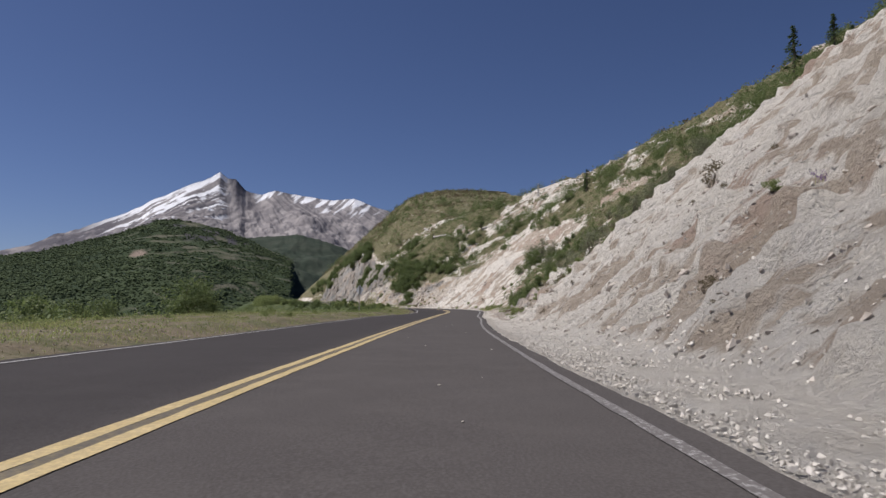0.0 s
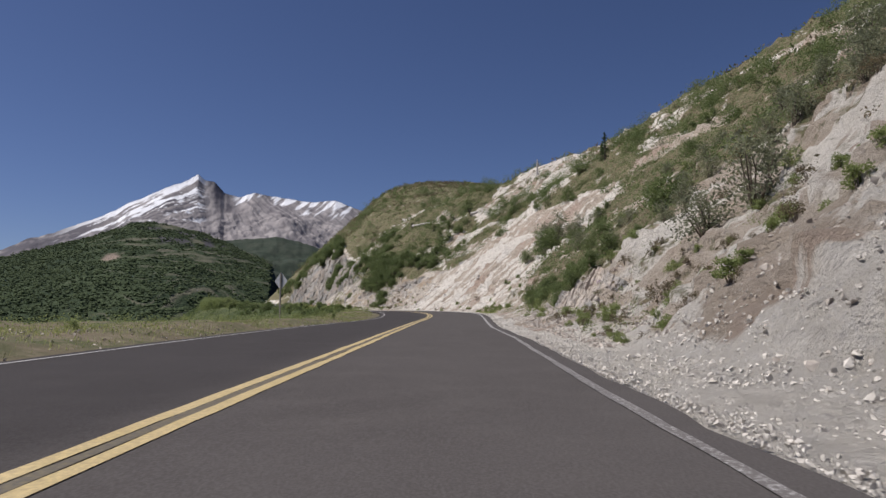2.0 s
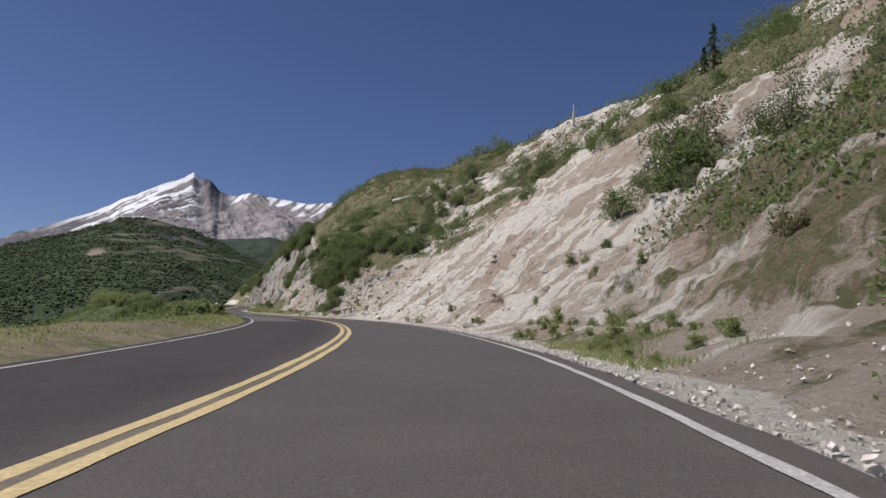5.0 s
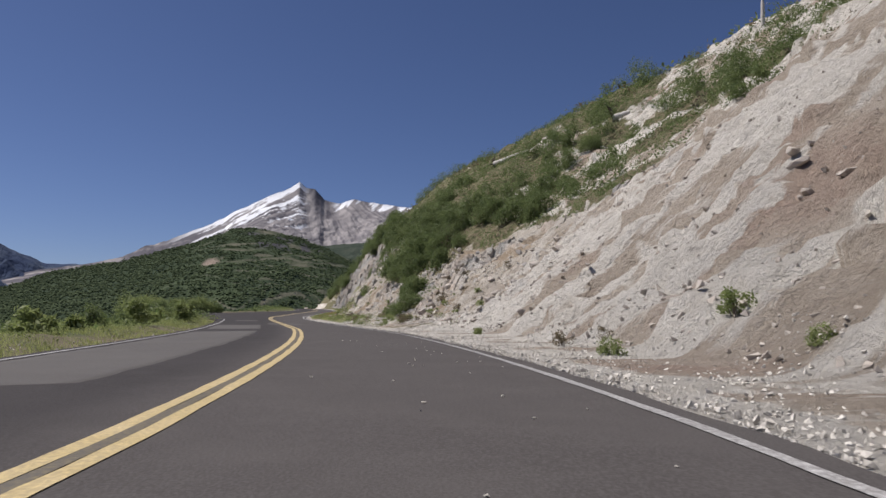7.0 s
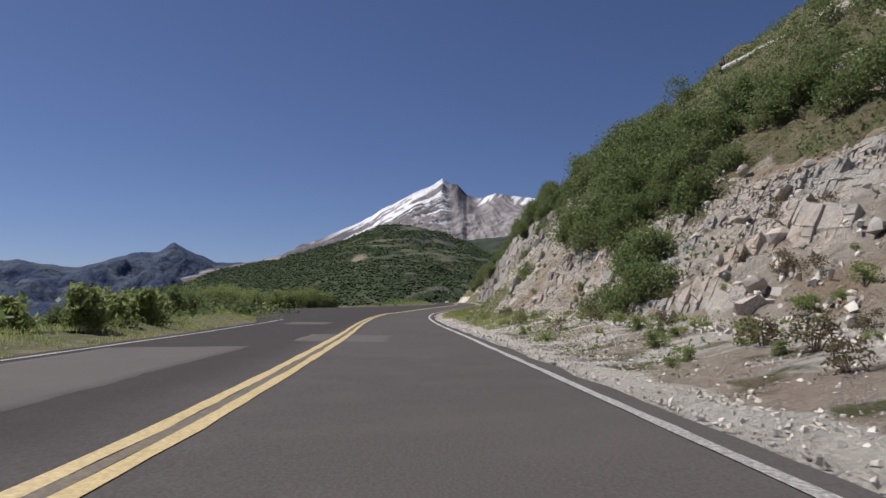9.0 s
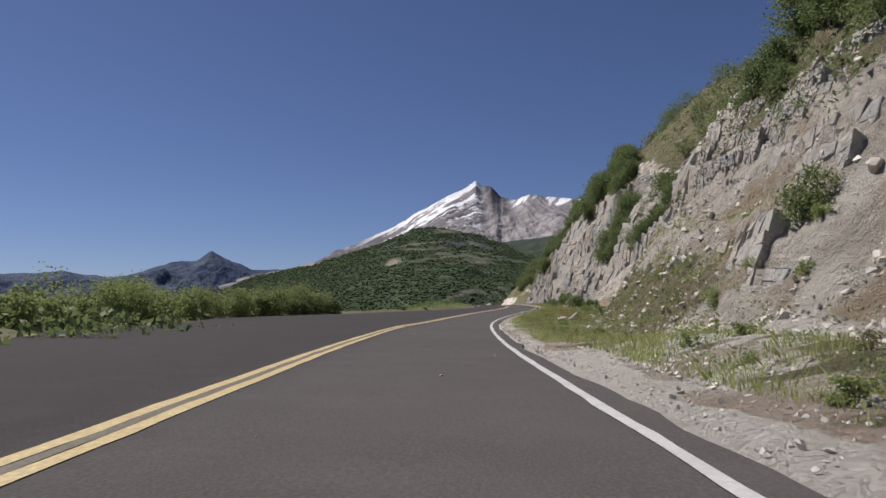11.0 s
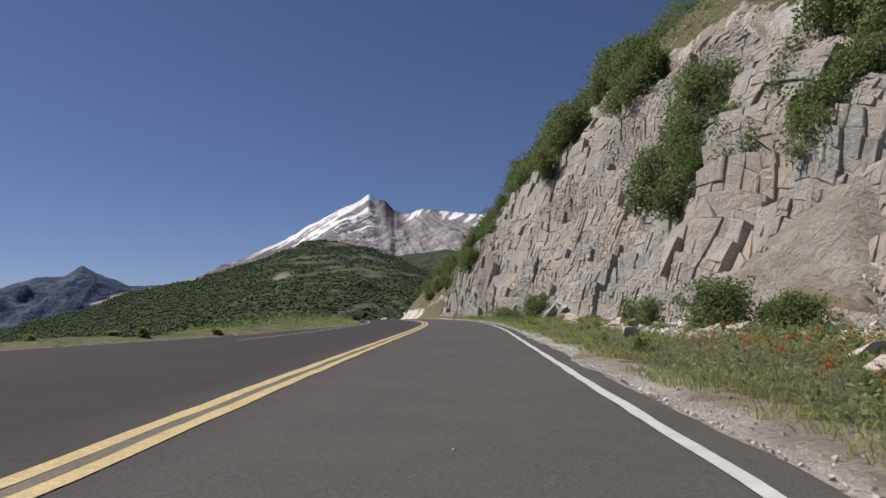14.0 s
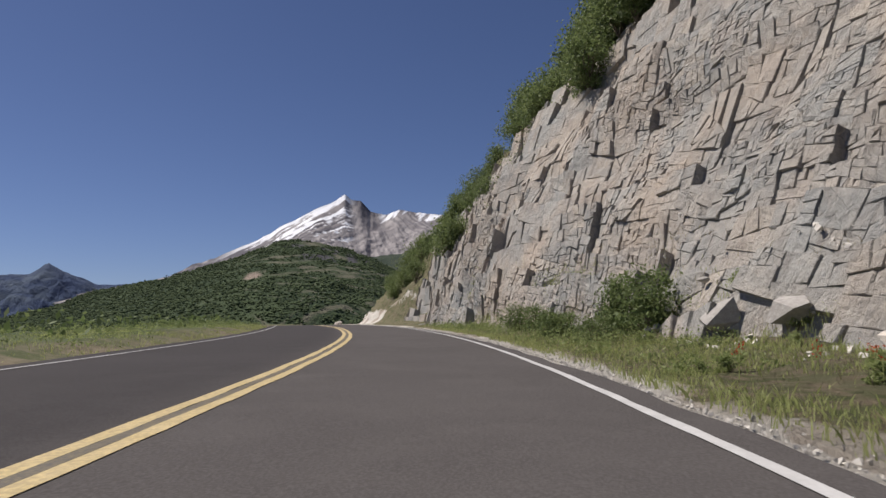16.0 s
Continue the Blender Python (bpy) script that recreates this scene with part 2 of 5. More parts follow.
def hillside_material():
    """Pale ash in tongues that run down the slope over browner soil, rubble and thin cover."""
    k = Nodes("pale_ash_hillside", 0.95, 0.15)

    def down(fs, fu, shift=0.0):
        n = k.nt.nodes.new("ShaderNodeCombineXYZ")
        k.set(n.inputs[0], k.math("MULTIPLY", k.attr("along"), fs))
        k.set(n.inputs[1], k.math("MULTIPLY", k.attr("up"), fu))
        n.inputs[2].default_value = shift
        return n.outputs[0]

    bend = k.math("MULTIPLY", k.math("SUBTRACT", k.noise(0.5, 4, 0.6), 0.5), 1.1)
    tongue = k.noise(1.0, 9, 0.68, vector=down(1.05, 0.11))
    fine = k.noise(1.0, 7, 0.7, vector=down(6.5, 0.6, 7.0))
    v = k.math("ADD", k.attr("strata"), k.math("MULTIPLY", k.math("SUBTRACT", tongue, 0.5), 1.25))
    v = k.math("ADD", v, k.math("MULTIPLY", k.math("SUBTRACT", fine, 0.5), 0.5))
    v = k.math("ADD", v, k.math("MULTIPLY", bend, 0.10))
    pale = k.span(v, 0.43, 0.57)
    soil = k.mix(k.noise(0.6, 6, 0.65, lo=0.4, hi=0.62), (0.40, 0.335, 0.268), (0.50, 0.435, 0.362))
    soil = k.mix(k.noise(0.16, 4, lo=0.52, hi=0.64), soil, (0.42, 0.325, 0.262))
    ash = k.mix(k.noise(1.4, 7, 0.7, lo=0.36, hi=0.6), (0.62, 0.578, 0.510), (0.73, 0.69, 0.622))
    ash = k.mix(k.math("MULTIPLY", k.noise(0.3, 5, lo=0.5, hi=0.68), 0.5), ash, (0.52, 0.495, 0.455))
    base = k.mix(pale, soil, ash)
    crumb = k.cells(6.0)
    base = k.mix(k.span(crumb, 0.0, 0.3, 0.35, 0.0), base, (0.66, 0.61, 0.545))
    base = k.mix(k.span(k.noise(3.4, 6, 0.72), 0.63, 0.70, 0.0, 0.55), base, (0.24, 0.195, 0.155))
    rocky = k.mix(k.noise(0.8, 5, lo=0.4, hi=0.65), (0.42, 0.378, 0.318), (0.58, 0.535, 0.468))
    rocky = k.mix(k.noise(0.33, 6, 0.65, lo=0.48, hi=0.60), rocky, (0.36, 0.285, 0.205))
    base = k.mix(k.attr("rocky"), base, rocky)
    grass = k.mix(k.noise(0.9, 5, lo=0.4, hi=0.65), (0.122, 0.134, 0.060), (0.185, 0.176, 0.102))
    grass = k.mix(k.noise(3.5, 5, lo=0.44, hi=0.62), grass, (0.235, 0.192, 0.128))
    edge = k.math("ADD", k.attr("green"), k.math("MULTIPLY", k.math("SUBTRACT", k.noise(0.8, 6, 0.65), 0.5), 1.5))
    edge = k.math("ADD", edge, k.math("MULTIPLY", k.math("SUBTRACT", tongue, 0.5), 0.9))
    base = k.mix(k.span(edge, 0.42, 0.58), base, grass)
    relief = k.math("ADD", k.math("MULTIPLY", k.noise(3, 8, 0.72), 1.4), k.math("MULTIPLY", k.noise(0.9, 6, 0.6), 0.7))
    relief = k.math("ADD", relief, k.math("MULTIPLY", tongue, 0.5))
    relief = k.math("ADD", relief, k.math("MULTIPLY", k.noise(1.0, 8, 0.72, vector=down(2.6, 1.1, 5.0)), 0.9))
    k.bump(relief, 1.0, 0.30)
    return k.done(base)


HILLSIDE = hillside_material()


def rock_material(name, light):
    k = Nodes(name, 0.88, 0.25)

    def tint(r, g, b):
        return (r * light, g * light, b * light)

    v = k.attr("block")
    col = k.mix(k.span(v, 0.0, 1.0), tint(0.195, 0.193, 0.183), tint(0.30, 0.283, 0.254))
    col = k.mix(k.math("MULTIPLY", k.span(v, 0.7, 0.95), 0.5), col, tint(0.35, 0.30, 0.245))
    col = k.mix(k.math("MULTIPLY", k.noise(0.20, 5, 0.6, lo=0.41, hi=0.61), 0.85), col, tint(0.325, 0.27, 0.218))
    col = k.mix(k.math("MULTIPLY", k.noise(0.34, 5, 0.6, lo=0.48, hi=0.66), 0.6), col, tint(0.235, 0.245, 0.236))
    col = k.mix(k.math("MULTIPLY", k.noise(0.75, 5, 0.65, lo=0.53, hi=0.66), 0.5), col, tint(0.355, 0.295, 0.245))
    col = k.mix(k.math("MULTIPLY", k.noise(3.0, 6, 0.65, lo=0.5, hi=0.75), 0.5), col, tint(0.37, 0.35, 0.32))
    col = k.mix(k.math("MULTIPLY", k.noise(1.0, 5, 0.6, vector=k.stretch(1.6, 1.6, 0.25), lo=0.56, hi=0.70), 0.65), col, tint(0.14, 0.12, 0.105))
    col = k.mix(k.math("MULTIPLY", k.noise(5.5, 7, 0.72, lo=0.54, hi=0.68), 0.55), col, tint(0.17, 0.16, 0.148))
    chips = k.cells(1.7, "DISTANCE_TO_EDGE", "Distance", k.stretch(1.0, 1.0, 0.6))
    crack = k.span(chips, 0.0, 0.035)
    flakes = k.cells(3.2, "F1", "Distance", k.stretch(1.0, 1.0, 0.45))
    k.bump(k.math("ADD", k.math("ADD", k.math("MULTIPLY", k.noise(2.0, 9, 0.68), 2.4), k.math("MULTIPLY", crack, 0.12)), k.math("MULTIPLY", flakes, -0.35)), 0.75, 0.14)
    return k.done(col)


ROCK = rock_material("jointed_rock", 1.24)
ROCK_PALE = rock_material("pale_broken_rock", 1.42)
ROCK_TAN = rock_material("tan_ledge_rock", 1.45)


def stone_material(name, a, b):
    k = Nodes(name, 0.92, 0.2)
    col = k.mix(k.island(), a, b)
    col = k.mix(k.noise(6, 5, lo=0.4, hi=0.7), col, tuple(min(1, x * 1.1) for x in b))
    k.bump(k.noise(14, 5), 0.5, 0.03)
    return k.done(col)


STONE = stone_material("loose_pale_stone", (0.44, 0.405, 0.355), (0.61, 0.572, 0.515))
SLOPE_STONE = stone_material("ash_slope_stone", (0.30, 0.255, 0.215), (0.50, 0.45, 0.395))
BOULDER = stone_material("grey_boulder", (0.28, 0.26, 0.24), (0.38, 0.355, 0.325))
GRAVEL = stone_material("shoulder_gravel", (0.40, 0.37, 0.325), (0.57, 0.535, 0.48))


def verge_material():
    k = Nodes("verge_soil", 0.95, 0.15)
    col = k.mix(k.noise(0.5, 5, lo=0.4, hi=0.62), (0.135, 0.112, 0.075), (0.075, 0.086, 0.038))
    col = k.mix(k.noise(2.5, 6, 0.65, lo=0.45, hi=0.7), col, (0.21, 0.175, 0.125))
    low = k.mix(k.noise(0.12, 5, lo=0.4, hi=0.62), (0.035, 0.058, 0.02), (0.085, 0.105, 0.042))
    col = k.mix(k.attr("green"), col, low)
    k.bump(k.noise(5, 6, 0.65), 0.6, 0.08)
    return k.done(col)


VERGE = verge_material()


def leaf_material(name, a, b, light, through_light=0.42):
    """Leaves: a gloss coat over a little translucency."""
    k = Nodes(name, 0.6, 0.25)
    col = k.mix(k.random(), a, b)
    col = k.mix(k.math("MULTIPLY", k.island(), 0.55), col, light)
    tr = k.nt.nodes.new("ShaderNodeBsdfTranslucent")
    k.nt.links.new(col, tr.inputs["Color"])
    mixer = k.nt.nodes.new("ShaderNodeMixShader")
    mixer.inputs[0].default_value = through_light
    out = k.nt.nodes["Material Output"]
    k.nt.links.new(k.bsdf.outputs[0], mixer.inputs[1])
    k.nt.links.new(tr.outputs[0], mixer.inputs[2])
    k.nt.links.new(mixer.outputs[0], out.inputs["Surface"])
    return k.done(col)


LEAF = leaf_material("alder_leaf", (0.112, 0.160, 0.056), (0.150, 0.198, 0.074), (0.225, 0.262, 0.112))
LEAF_HERB = leaf_material("herb_leaf", (0.18, 0.235, 0.078), (0.23, 0.28, 0.105), (0.33, 0.36, 0.155), 0.48)
LEAF_GREY = leaf_material("willow_leaf", (0.15, 0.168, 0.098), (0.195, 0.21, 0.128), (0.26, 0.27, 0.178))
LEAF_DRY = leaf_material("dry_scrub", (0.16, 0.12, 0.075), (0.21, 0.165, 0.105), (0.12, 0.12, 0.06))
NEEDLE = leaf_material("fir_needle", (0.055, 0.085, 0.033), (0.072, 0.108, 0.043), (0.10, 0.135, 0.06))
GRASS = leaf_material("grass_blade", (0.34, 0.385, 0.14), (0.34, 0.385, 0.14), (0.50, 0.51, 0.24), 0.5)
GRASS_DRY = leaf_material("dry_grass", (0.34, 0.29, 0.18), (0.34, 0.29, 0.18), (0.24, 0.25, 0.12), 0.5)
PETAL_RED = leaf_material("red_petal", (0.46, 0.075, 0.035), (0.46, 0.075, 0.035), (0.50, 0.16, 0.08))
PETAL_VIOLET = leaf_material("violet_petal", (0.22, 0.13, 0.30), (0.22, 0.13, 0.30), (0.30, 0.20, 0.40))


def bark_material(name, a, b, scale=6):
    k = Nodes(name, 0.9, 0.2)
    col = k.mix(k.noise(scale, 6, 0.6, vector=k.stretch(1, 1, 0.2), lo=0.35, hi=0.65), a, b)
    k.bump(k.noise(scale * 2, 5, vector=k.stretch(1, 1, 0.15)), 0.5, 0.03)
    return k.done(col)


BARK = bark_material("bark", (0.10, 0.08, 0.06), (0.20, 0.165, 0.13))
DRIFTWOOD = bark_material("bleached_wood", (0.42, 0.39, 0.36), (0.60, 0.57, 0.54), 4)
DARKWOOD = bark_material("dark_weathered_wood", (0.045, 0.038, 0.032), (0.09, 0.075, 0.06), 4)
METAL = Nodes("dull_aluminium", 0.6, 0.4, 0.15)
METAL = METAL.done(METAL.mix(METAL.noise(5, 4, lo=0.4, hi=0.7), (0.40, 0.41, 0.42), (0.55, 0.56, 0.57)))
POST = bark_material("grey_post", (0.24, 0.22, 0.20), (0.34, 0.32, 0.29))


def far_hill_material():
    k = Nodes("wooded_hill", 0.95, 0.1)
    t = k.attr("terrace")
    col = k.mix(k.noise(0.012, 6, 0.6, lo=0.42, hi=0.6), (0.034, 0.052, 0.028), (0.056, 0.078, 0.040))
    col = k.mix(k.span(t, 0.62, 0.85), col, (0.125, 0.122, 0.088))
    col = k.mix(k.attr("scar"), col, (0.27, 0.215, 0.175))
    col = k.mix(k.attr("crag"), col, (0.085, 0.082, 0.090))
    k.bump(k.noise(0.1, 6, 0.65), 0.9, 8.0)
    return k.done(col)


FARHILL = far_hill_material()
k = Nodes("dark_far_hill", 0.95, 0.1)
k.bump(k.noise(0.2, 6, 0.65), 0.8, 3.0)
DARKHILL = k.done(k.mix(k.noise(0.02, 6, 0.6, lo=0.4, hi=0.62), (0.032, 0.046, 0.034), (0.054, 0.066, 0.050)))
# the blue haze of distance is mixed into the range's colour
k = Nodes("haze_tinted_far_range", 0.95, 0.1)
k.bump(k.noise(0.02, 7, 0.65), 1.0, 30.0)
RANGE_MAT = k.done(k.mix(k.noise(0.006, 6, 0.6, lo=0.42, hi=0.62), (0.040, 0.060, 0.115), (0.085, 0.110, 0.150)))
k = Nodes("volcano_slopes", 0.95, 0.1)
_c = k.mix(k.noise(0.012, 7, 0.65, vector=k.stretch(1, 1, 0.35), lo=0.4, hi=0.64), (0.25, 0.232, 0.235), (0.35, 0.327, 0.322))
# this dark tone holds painted summit shade as well as dark rock and foothills
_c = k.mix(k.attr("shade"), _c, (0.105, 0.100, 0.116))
k.bump(k.noise(0.02, 7, 0.65), 0.4, 30.0)
VOLCANO = k.done(k.mix(k.attr("snow"), _c, (0.88, 0.89, 0.92)))
k = Nodes("valley_floor", 0.95, 0.1)
VALLEY = k.done(k.mix(k.noise(0.006, 6, lo=0.4, hi=0.62), (0.035, 0.05, 0.024), (0.085, 0.085, 0.055)))

# ---- ground, road and slopes ----
def cells(x, y, seed=0):
    """Jittered cells: distance to the nearest and the second seed, a random number for the cell, and the offset from its seed."""
    i0, j0 = np.floor(x), np.floor(y)
    f1 = np.full(x.shape, 9.0)
    f2 = np.full(x.shape, 9.0)
    rid, ox, oy = np.zeros(x.shape), np.zeros(x.shape), np.zeros(x.shape)
    for di in (-1, 0, 1):
        for dj in (-1, 0, 1):
            i, j = i0 + di, j0 + dj
            dx, dy = x - (i + 0.12 + 0.76 * hash2(i, j, seed)), y - (j + 0.12 + 0.76 * hash2(i, j, seed + 1))
            d = np.maximum(np.abs(dx), np.abs(dy)) * 0.6 + 0.4 * np.hypot(dx, dy)
            nearer = d < f1
            f2 = np.where(nearer, f1, np.minimum(f2, d))
            f1 = np.where(nearer, d, f1)
            rid = np.where(nearer, hash2(i, j, seed + 2), rid)
            ox, oy = np.where(nearer, dx, ox), np.where(nearer, dy, oy)
    return f1, f2, rid, ox, oy


# zones of green cover on the hillside: s from, to, n from, to, how dense
GREEN_ZONES = [(61, 86, 5.5, 30, 0.66), (84, 93, 8, 26, 0.7), (47, 80, 2.95, 4.8, 0.42), (60, 80, 4.6, 9, 0.5), (62, 84, 9, 24, 0.62), (48, 60, 12, 30, 0.42), (80, 88, 2.6, 4.4, 0.5), (84, 92, 5, 11, 0.42), (95, 101, 12, 15, 0.6), (132, 147, 14.5, 40, 1.0), (146, 151, 12.6, 40, 1.0), (150, 156, 10, 40, 1.0), (146, 150, 6.5, 9, 0.6)]
GREEN_ZONES += [(152, 186, 9.5, 40, 0.95), (186, 204, 15, 40, 0.5), (205, 232, 15.5, 30, 0.4), (170, 300, 2.4, 6.5, 0.9), (190, 226, 2.4, 7.6, 0.9), (226, 600, 15, 90, 0.56), (262, 600, 6.5, 90, 1.0), (128, 170, 2.2, 5.4, 0.46), (43, 56, 3.4, 12, 0.36)]


def green_cover(s, n):
    foot, a1, h1, a2, cap, _l = lerp_table(s, CUT)
    z = hill_z(s, n)
    g = 0.75 * smooth(-0.8, 1.5, z - h1) * (1 - 0.6 * smooth(186, 192, s) * (1 - smooth(222, 228, s)))
    for s0, s1, n0, n1, d in GREEN_ZONES:
        m = smooth(s0 - 2, s0 + 2, s) * (1 - smooth(s1 - 2, s1 + 2, s)) * smooth(n0 - 0.7, n0 + 0.7, n) * (1 - smooth(n1 - 1, n1 + 1, n))
        g = np.maximum(g, m * d)
    bare = smooth(0.12, 0.42, fbm(s * 0.085, n * 0.15, 3, 75)) * smooth(13, 17, n) * (1 - smooth(174, 184, s))
    return g * (1 - 0.6 * bare)


def slope_relief(s, n, u):
    """Roughness of the slope, outwards, and the strata that colour it."""
    warp = fbm(s * 0.08, u * 0.2, 3, 60) * 1.2
    strata = 0.5 + 0.24 * fbm(s * 0.05 + 3, (u + warp) * 0.36, 4, 61) + (0.40 + 0.12 * smooth(96, 102, s)) * fbm((s + 0.35 * fbm(s * 0.3, u * 0.4, 3, 76)) * 0.75, u * 0.16, 5, 62, 0.6) + 0.16 * fbm(s * 0.3, (u + warp) * 1.5, 4, 77, 0.6)
    ridge_ = 1 - np.abs(fbm(s * 0.35, (u + warp) * 0.9, 3, 63))
    d = 0.30 * fbm(s * 0.16, u * 0.25, 4, 64) + 0.10 * ridge_ + 0.26 * (strata - 0.5) + 0.10 * fbm(s * 1.4, u * 1.7, 4, 65, 0.6)
    rill = 1 - np.abs(fbm((s + 0.5 * fbm(s * 0.4, u * 0.3, 2, 83)) * 0.9, u * 0.12, 3, 84))
    d = d - 0.20 * smooth(0.82, 1.0, rill) + 0.05 * fbm(s * 3.1, u * 3.1, 2, 85)
    bed = np.interp(s, [-60, 0, 20, 32, 40, 47, 50], [26, 24, 19, 14.5, 9.5, 5, 4])
    brown = (0.45 + 0.55 * smooth(10, 15, u)) * smooth(2.8, 1.0, np.abs(u - bed + 1.4 * fbm(s * 0.11, u * 0.25, 3, 68))) * (1 - smooth(46, 50, s))
    brown = np.maximum(brown, smooth(1.7, 1.0, np.abs(u - 2.2 - 0.6 * fbm(s * 0.5, u * 0.4, 2, 69))) * smooth(35, 38, s) * (1 - smooth(44, 48, s)))
    brown = np.maximum(brown, 0.22 * smooth(2.0, 0.6, np.hypot((s - 103) / 2.6, (u - 3.4) / 1.5)))
    brown = np.maximum(brown, smooth(3.0, 1.2, np.abs(u - 18.5 + 1.2 * fbm(s * 0.15, u * 0.2, 3, 70))) * smooth(98, 104, s) * (1 - smooth(126, 132, s)))
    brown = np.maximum(brown, 0.6 * smooth(42, 47, s) * (1 - smooth(78, 86, s)) * np.clip(0.7 + 0.9 * fbm(s * 0.2, u * 0.12, 3, 86), 0, 1))
    brown = np.maximum(brown, 0.85 * smooth(39, 43, s) * (1 - smooth(58, 62, s)) * (1 - smooth(2.5, 5.0, u + fbm(s * 0.5, u * 0.5, 2, 89))))
    strata = strata - 0.10 * smooth(78, 86, s) * (1 - smooth(118, 128, s))
    strata = strata + 0.07 - 0.24 * smooth(58, 64, s) * (1 - smooth(92, 100, s)) - 0.07 * smooth(92, 100, s) + 0.07 * smooth(82, 88, s) - 0.55 * brown * (0.75 + 0.5 * fbm(s * 0.3, (u + warp) * 1.1, 3, 73))
    return d, strata


def apron(s, d):
    """Fallen rubble banked up between the asphalt and the foot of the slope."""
    return 0.22 * smooth(1.2, 3.5, d) * smooth(182, 192, s) * (1 - smooth(240, 260, s)) + 0.40 * smooth(0.7, 3.0, d) * smooth(124, 132, s) * (1 - smooth(164, 172, s)) + 0.42 * smooth(0.7, 2.4, d) * smooth(45, 50, s) * (1 - smooth(92, 104, s))


_s = np.concatenate([np.arange(-58, -4, 1.0), np.arange(-4, 60, 0.2), np.arange(60, 84, 0.3), np.arange(84, 172, 0.2), np.arange(172, 272, 0.3), np.arange(272, S_END - 2, 1.5)])
_n = np.concatenate([np.arange(1.2, 9, 0.14), np.arange(9, 24, 0.22), np.geomspace(24, 112, 42)])
S2, N2 = np.meshgrid(_s, _n, indexing="ij")
foot, a1, h1, a2, cap, _lv = lerp_table(S2, CUT)
Z2 = hill_z(S2, N2)
ang = np.radians(np.where(Z2 < h1, a1, a2))
U2 = np.where(N2 > foot, np.hypot(N2 - foot, Z2), N2 - foot)
D2, strata = slope_relief(S2, N2, U2)
rocky = smooth(128, 140, S2) * (1 - smooth(186, 190, S2)) * (1 - smooth(13, 16, N2)) * smooth(0.1, 0.6, Z2)
rocky = np.maximum(rocky, smooth(54, 56, S2) * (1 - smooth(60, 62, S2)) * (1 - smooth(7, 8, N2)) * smooth(0.1, 0.5, Z2))
rocky = np.maximum(rocky, smooth(209, 212, S2) * (1 - smooth(220, 223, S2)) * (1 - smooth(14, 17, N2)) * smooth(0.05, 0.4, Z2))
rocky = np.maximum(rocky, 0.85 * smooth(165, 172, S2) * (1 - smooth(-0.5, 0.3, N2 - foot)))
c1 = cells(S2 / 0.95, U2 / 0.8, 31)
c2 = cells(S2 / 0.45 + 9, U2 / 0.4, 41)
blocks = 0.42 * (c1[2] - 0.4) + 0.35 * (c1[3] * (c1[2] - 0.5) + c1[4] * 0.5) - 0.22 * (1 - smooth(0.0, 0.12, c1[1] - c1[0])) + 0.16 * (c2[2] - 0.5) - 0.07 * (1 - smooth(0, 0.14, c2[1] - c2[0]))
c3 = cells(S2 / 1.9 + 3, U2 / 1.3, 51)
chunk = (c3[2] > 0.72) * smooth(0.42, 0.1, c3[0]) * (0.12 + 0.22 * c3[2]) * (1 - rocky)
D2 = D2 * (1 - 0.4 * rocky) + 0.45 * blocks * rocky * smooth(0.1, 0.6, Z2) + chunk
in_rock = smooth(182, 185, S2) * (1 - smooth(280, 285, S2)) * (1 - smooth(-1.2, 0.2, Z2 - h1)) * smooth(0.0, 0.6, Z2)
fan = np.clip(1 - Z2 / 4.4 - np.abs(S2 - 216.2 - 0.5 * fbm(S2 * 0.5, Z2, 2, 88)) / 5.0, 0, 1)
in_rock = in_rock * (1 - smooth(0.0, 0.1, fan))
D2 = D2 * (1 - in_rock) - 0.9 * in_rock + 0.95 * fan ** 0.6
amp = smooth(-0.3, 1.6, N2 - foot) * np.where(N2 > 24, 1.8, 1.0)
edge = lerp_table(S2, ROAD)[2]
toe = smooth(0.0, 0.5, N2 - edge)
NX = N2 - np.sin(ang) * D2 * amp
ZX = Z2 + np.cos(ang) * D2 * amp + toe * 0.03 * fbm(S2 * 1.5, N2 * 1.5, 3, 66) * (1 - amp) - 0.045 * (1 - toe) + 0.012 * toe
ZX = ZX + apron(S2, N2 - edge) * (1 - amp)
green = green_cover(S2, N2) * (1 - smooth(210, 212, S2) * (1 - smooth(219, 221, S2)) * smooth(4.2, 4.8, N2) * (1 - smooth(12, 14, N2)))
slim = smooth(160, 172, S2)
strip = 1 - smooth(0.45 - 0.25 * slim, 0.95 - 0.4 * slim, N2 - edge + 0.25 * fbm(S2 * 0.7, N2, 3, 74))
rocky, green = rocky * (1 - strip), green * (1 - strip)
strata = np.maximum(strata, 0.98 * strip)
strata = np.maximum(strata, (0.86 + 0.10 * fbm(S2 * 0.8, N2 * 0.8, 3, 67)) * (1 - smooth(0.3, 1.4, N2 - foot)) * (1 - smooth(46, 52, S2)))
hillside = tagged(new("hillside", grid_mesh("hillside", place(S2, NX, ZX), HILLSIDE, {"strata": strata, "green": green, "rocky": rocky, "along": S2, "up": U2})), "pale ash road cut with scrub and loose stones", kind="structure")


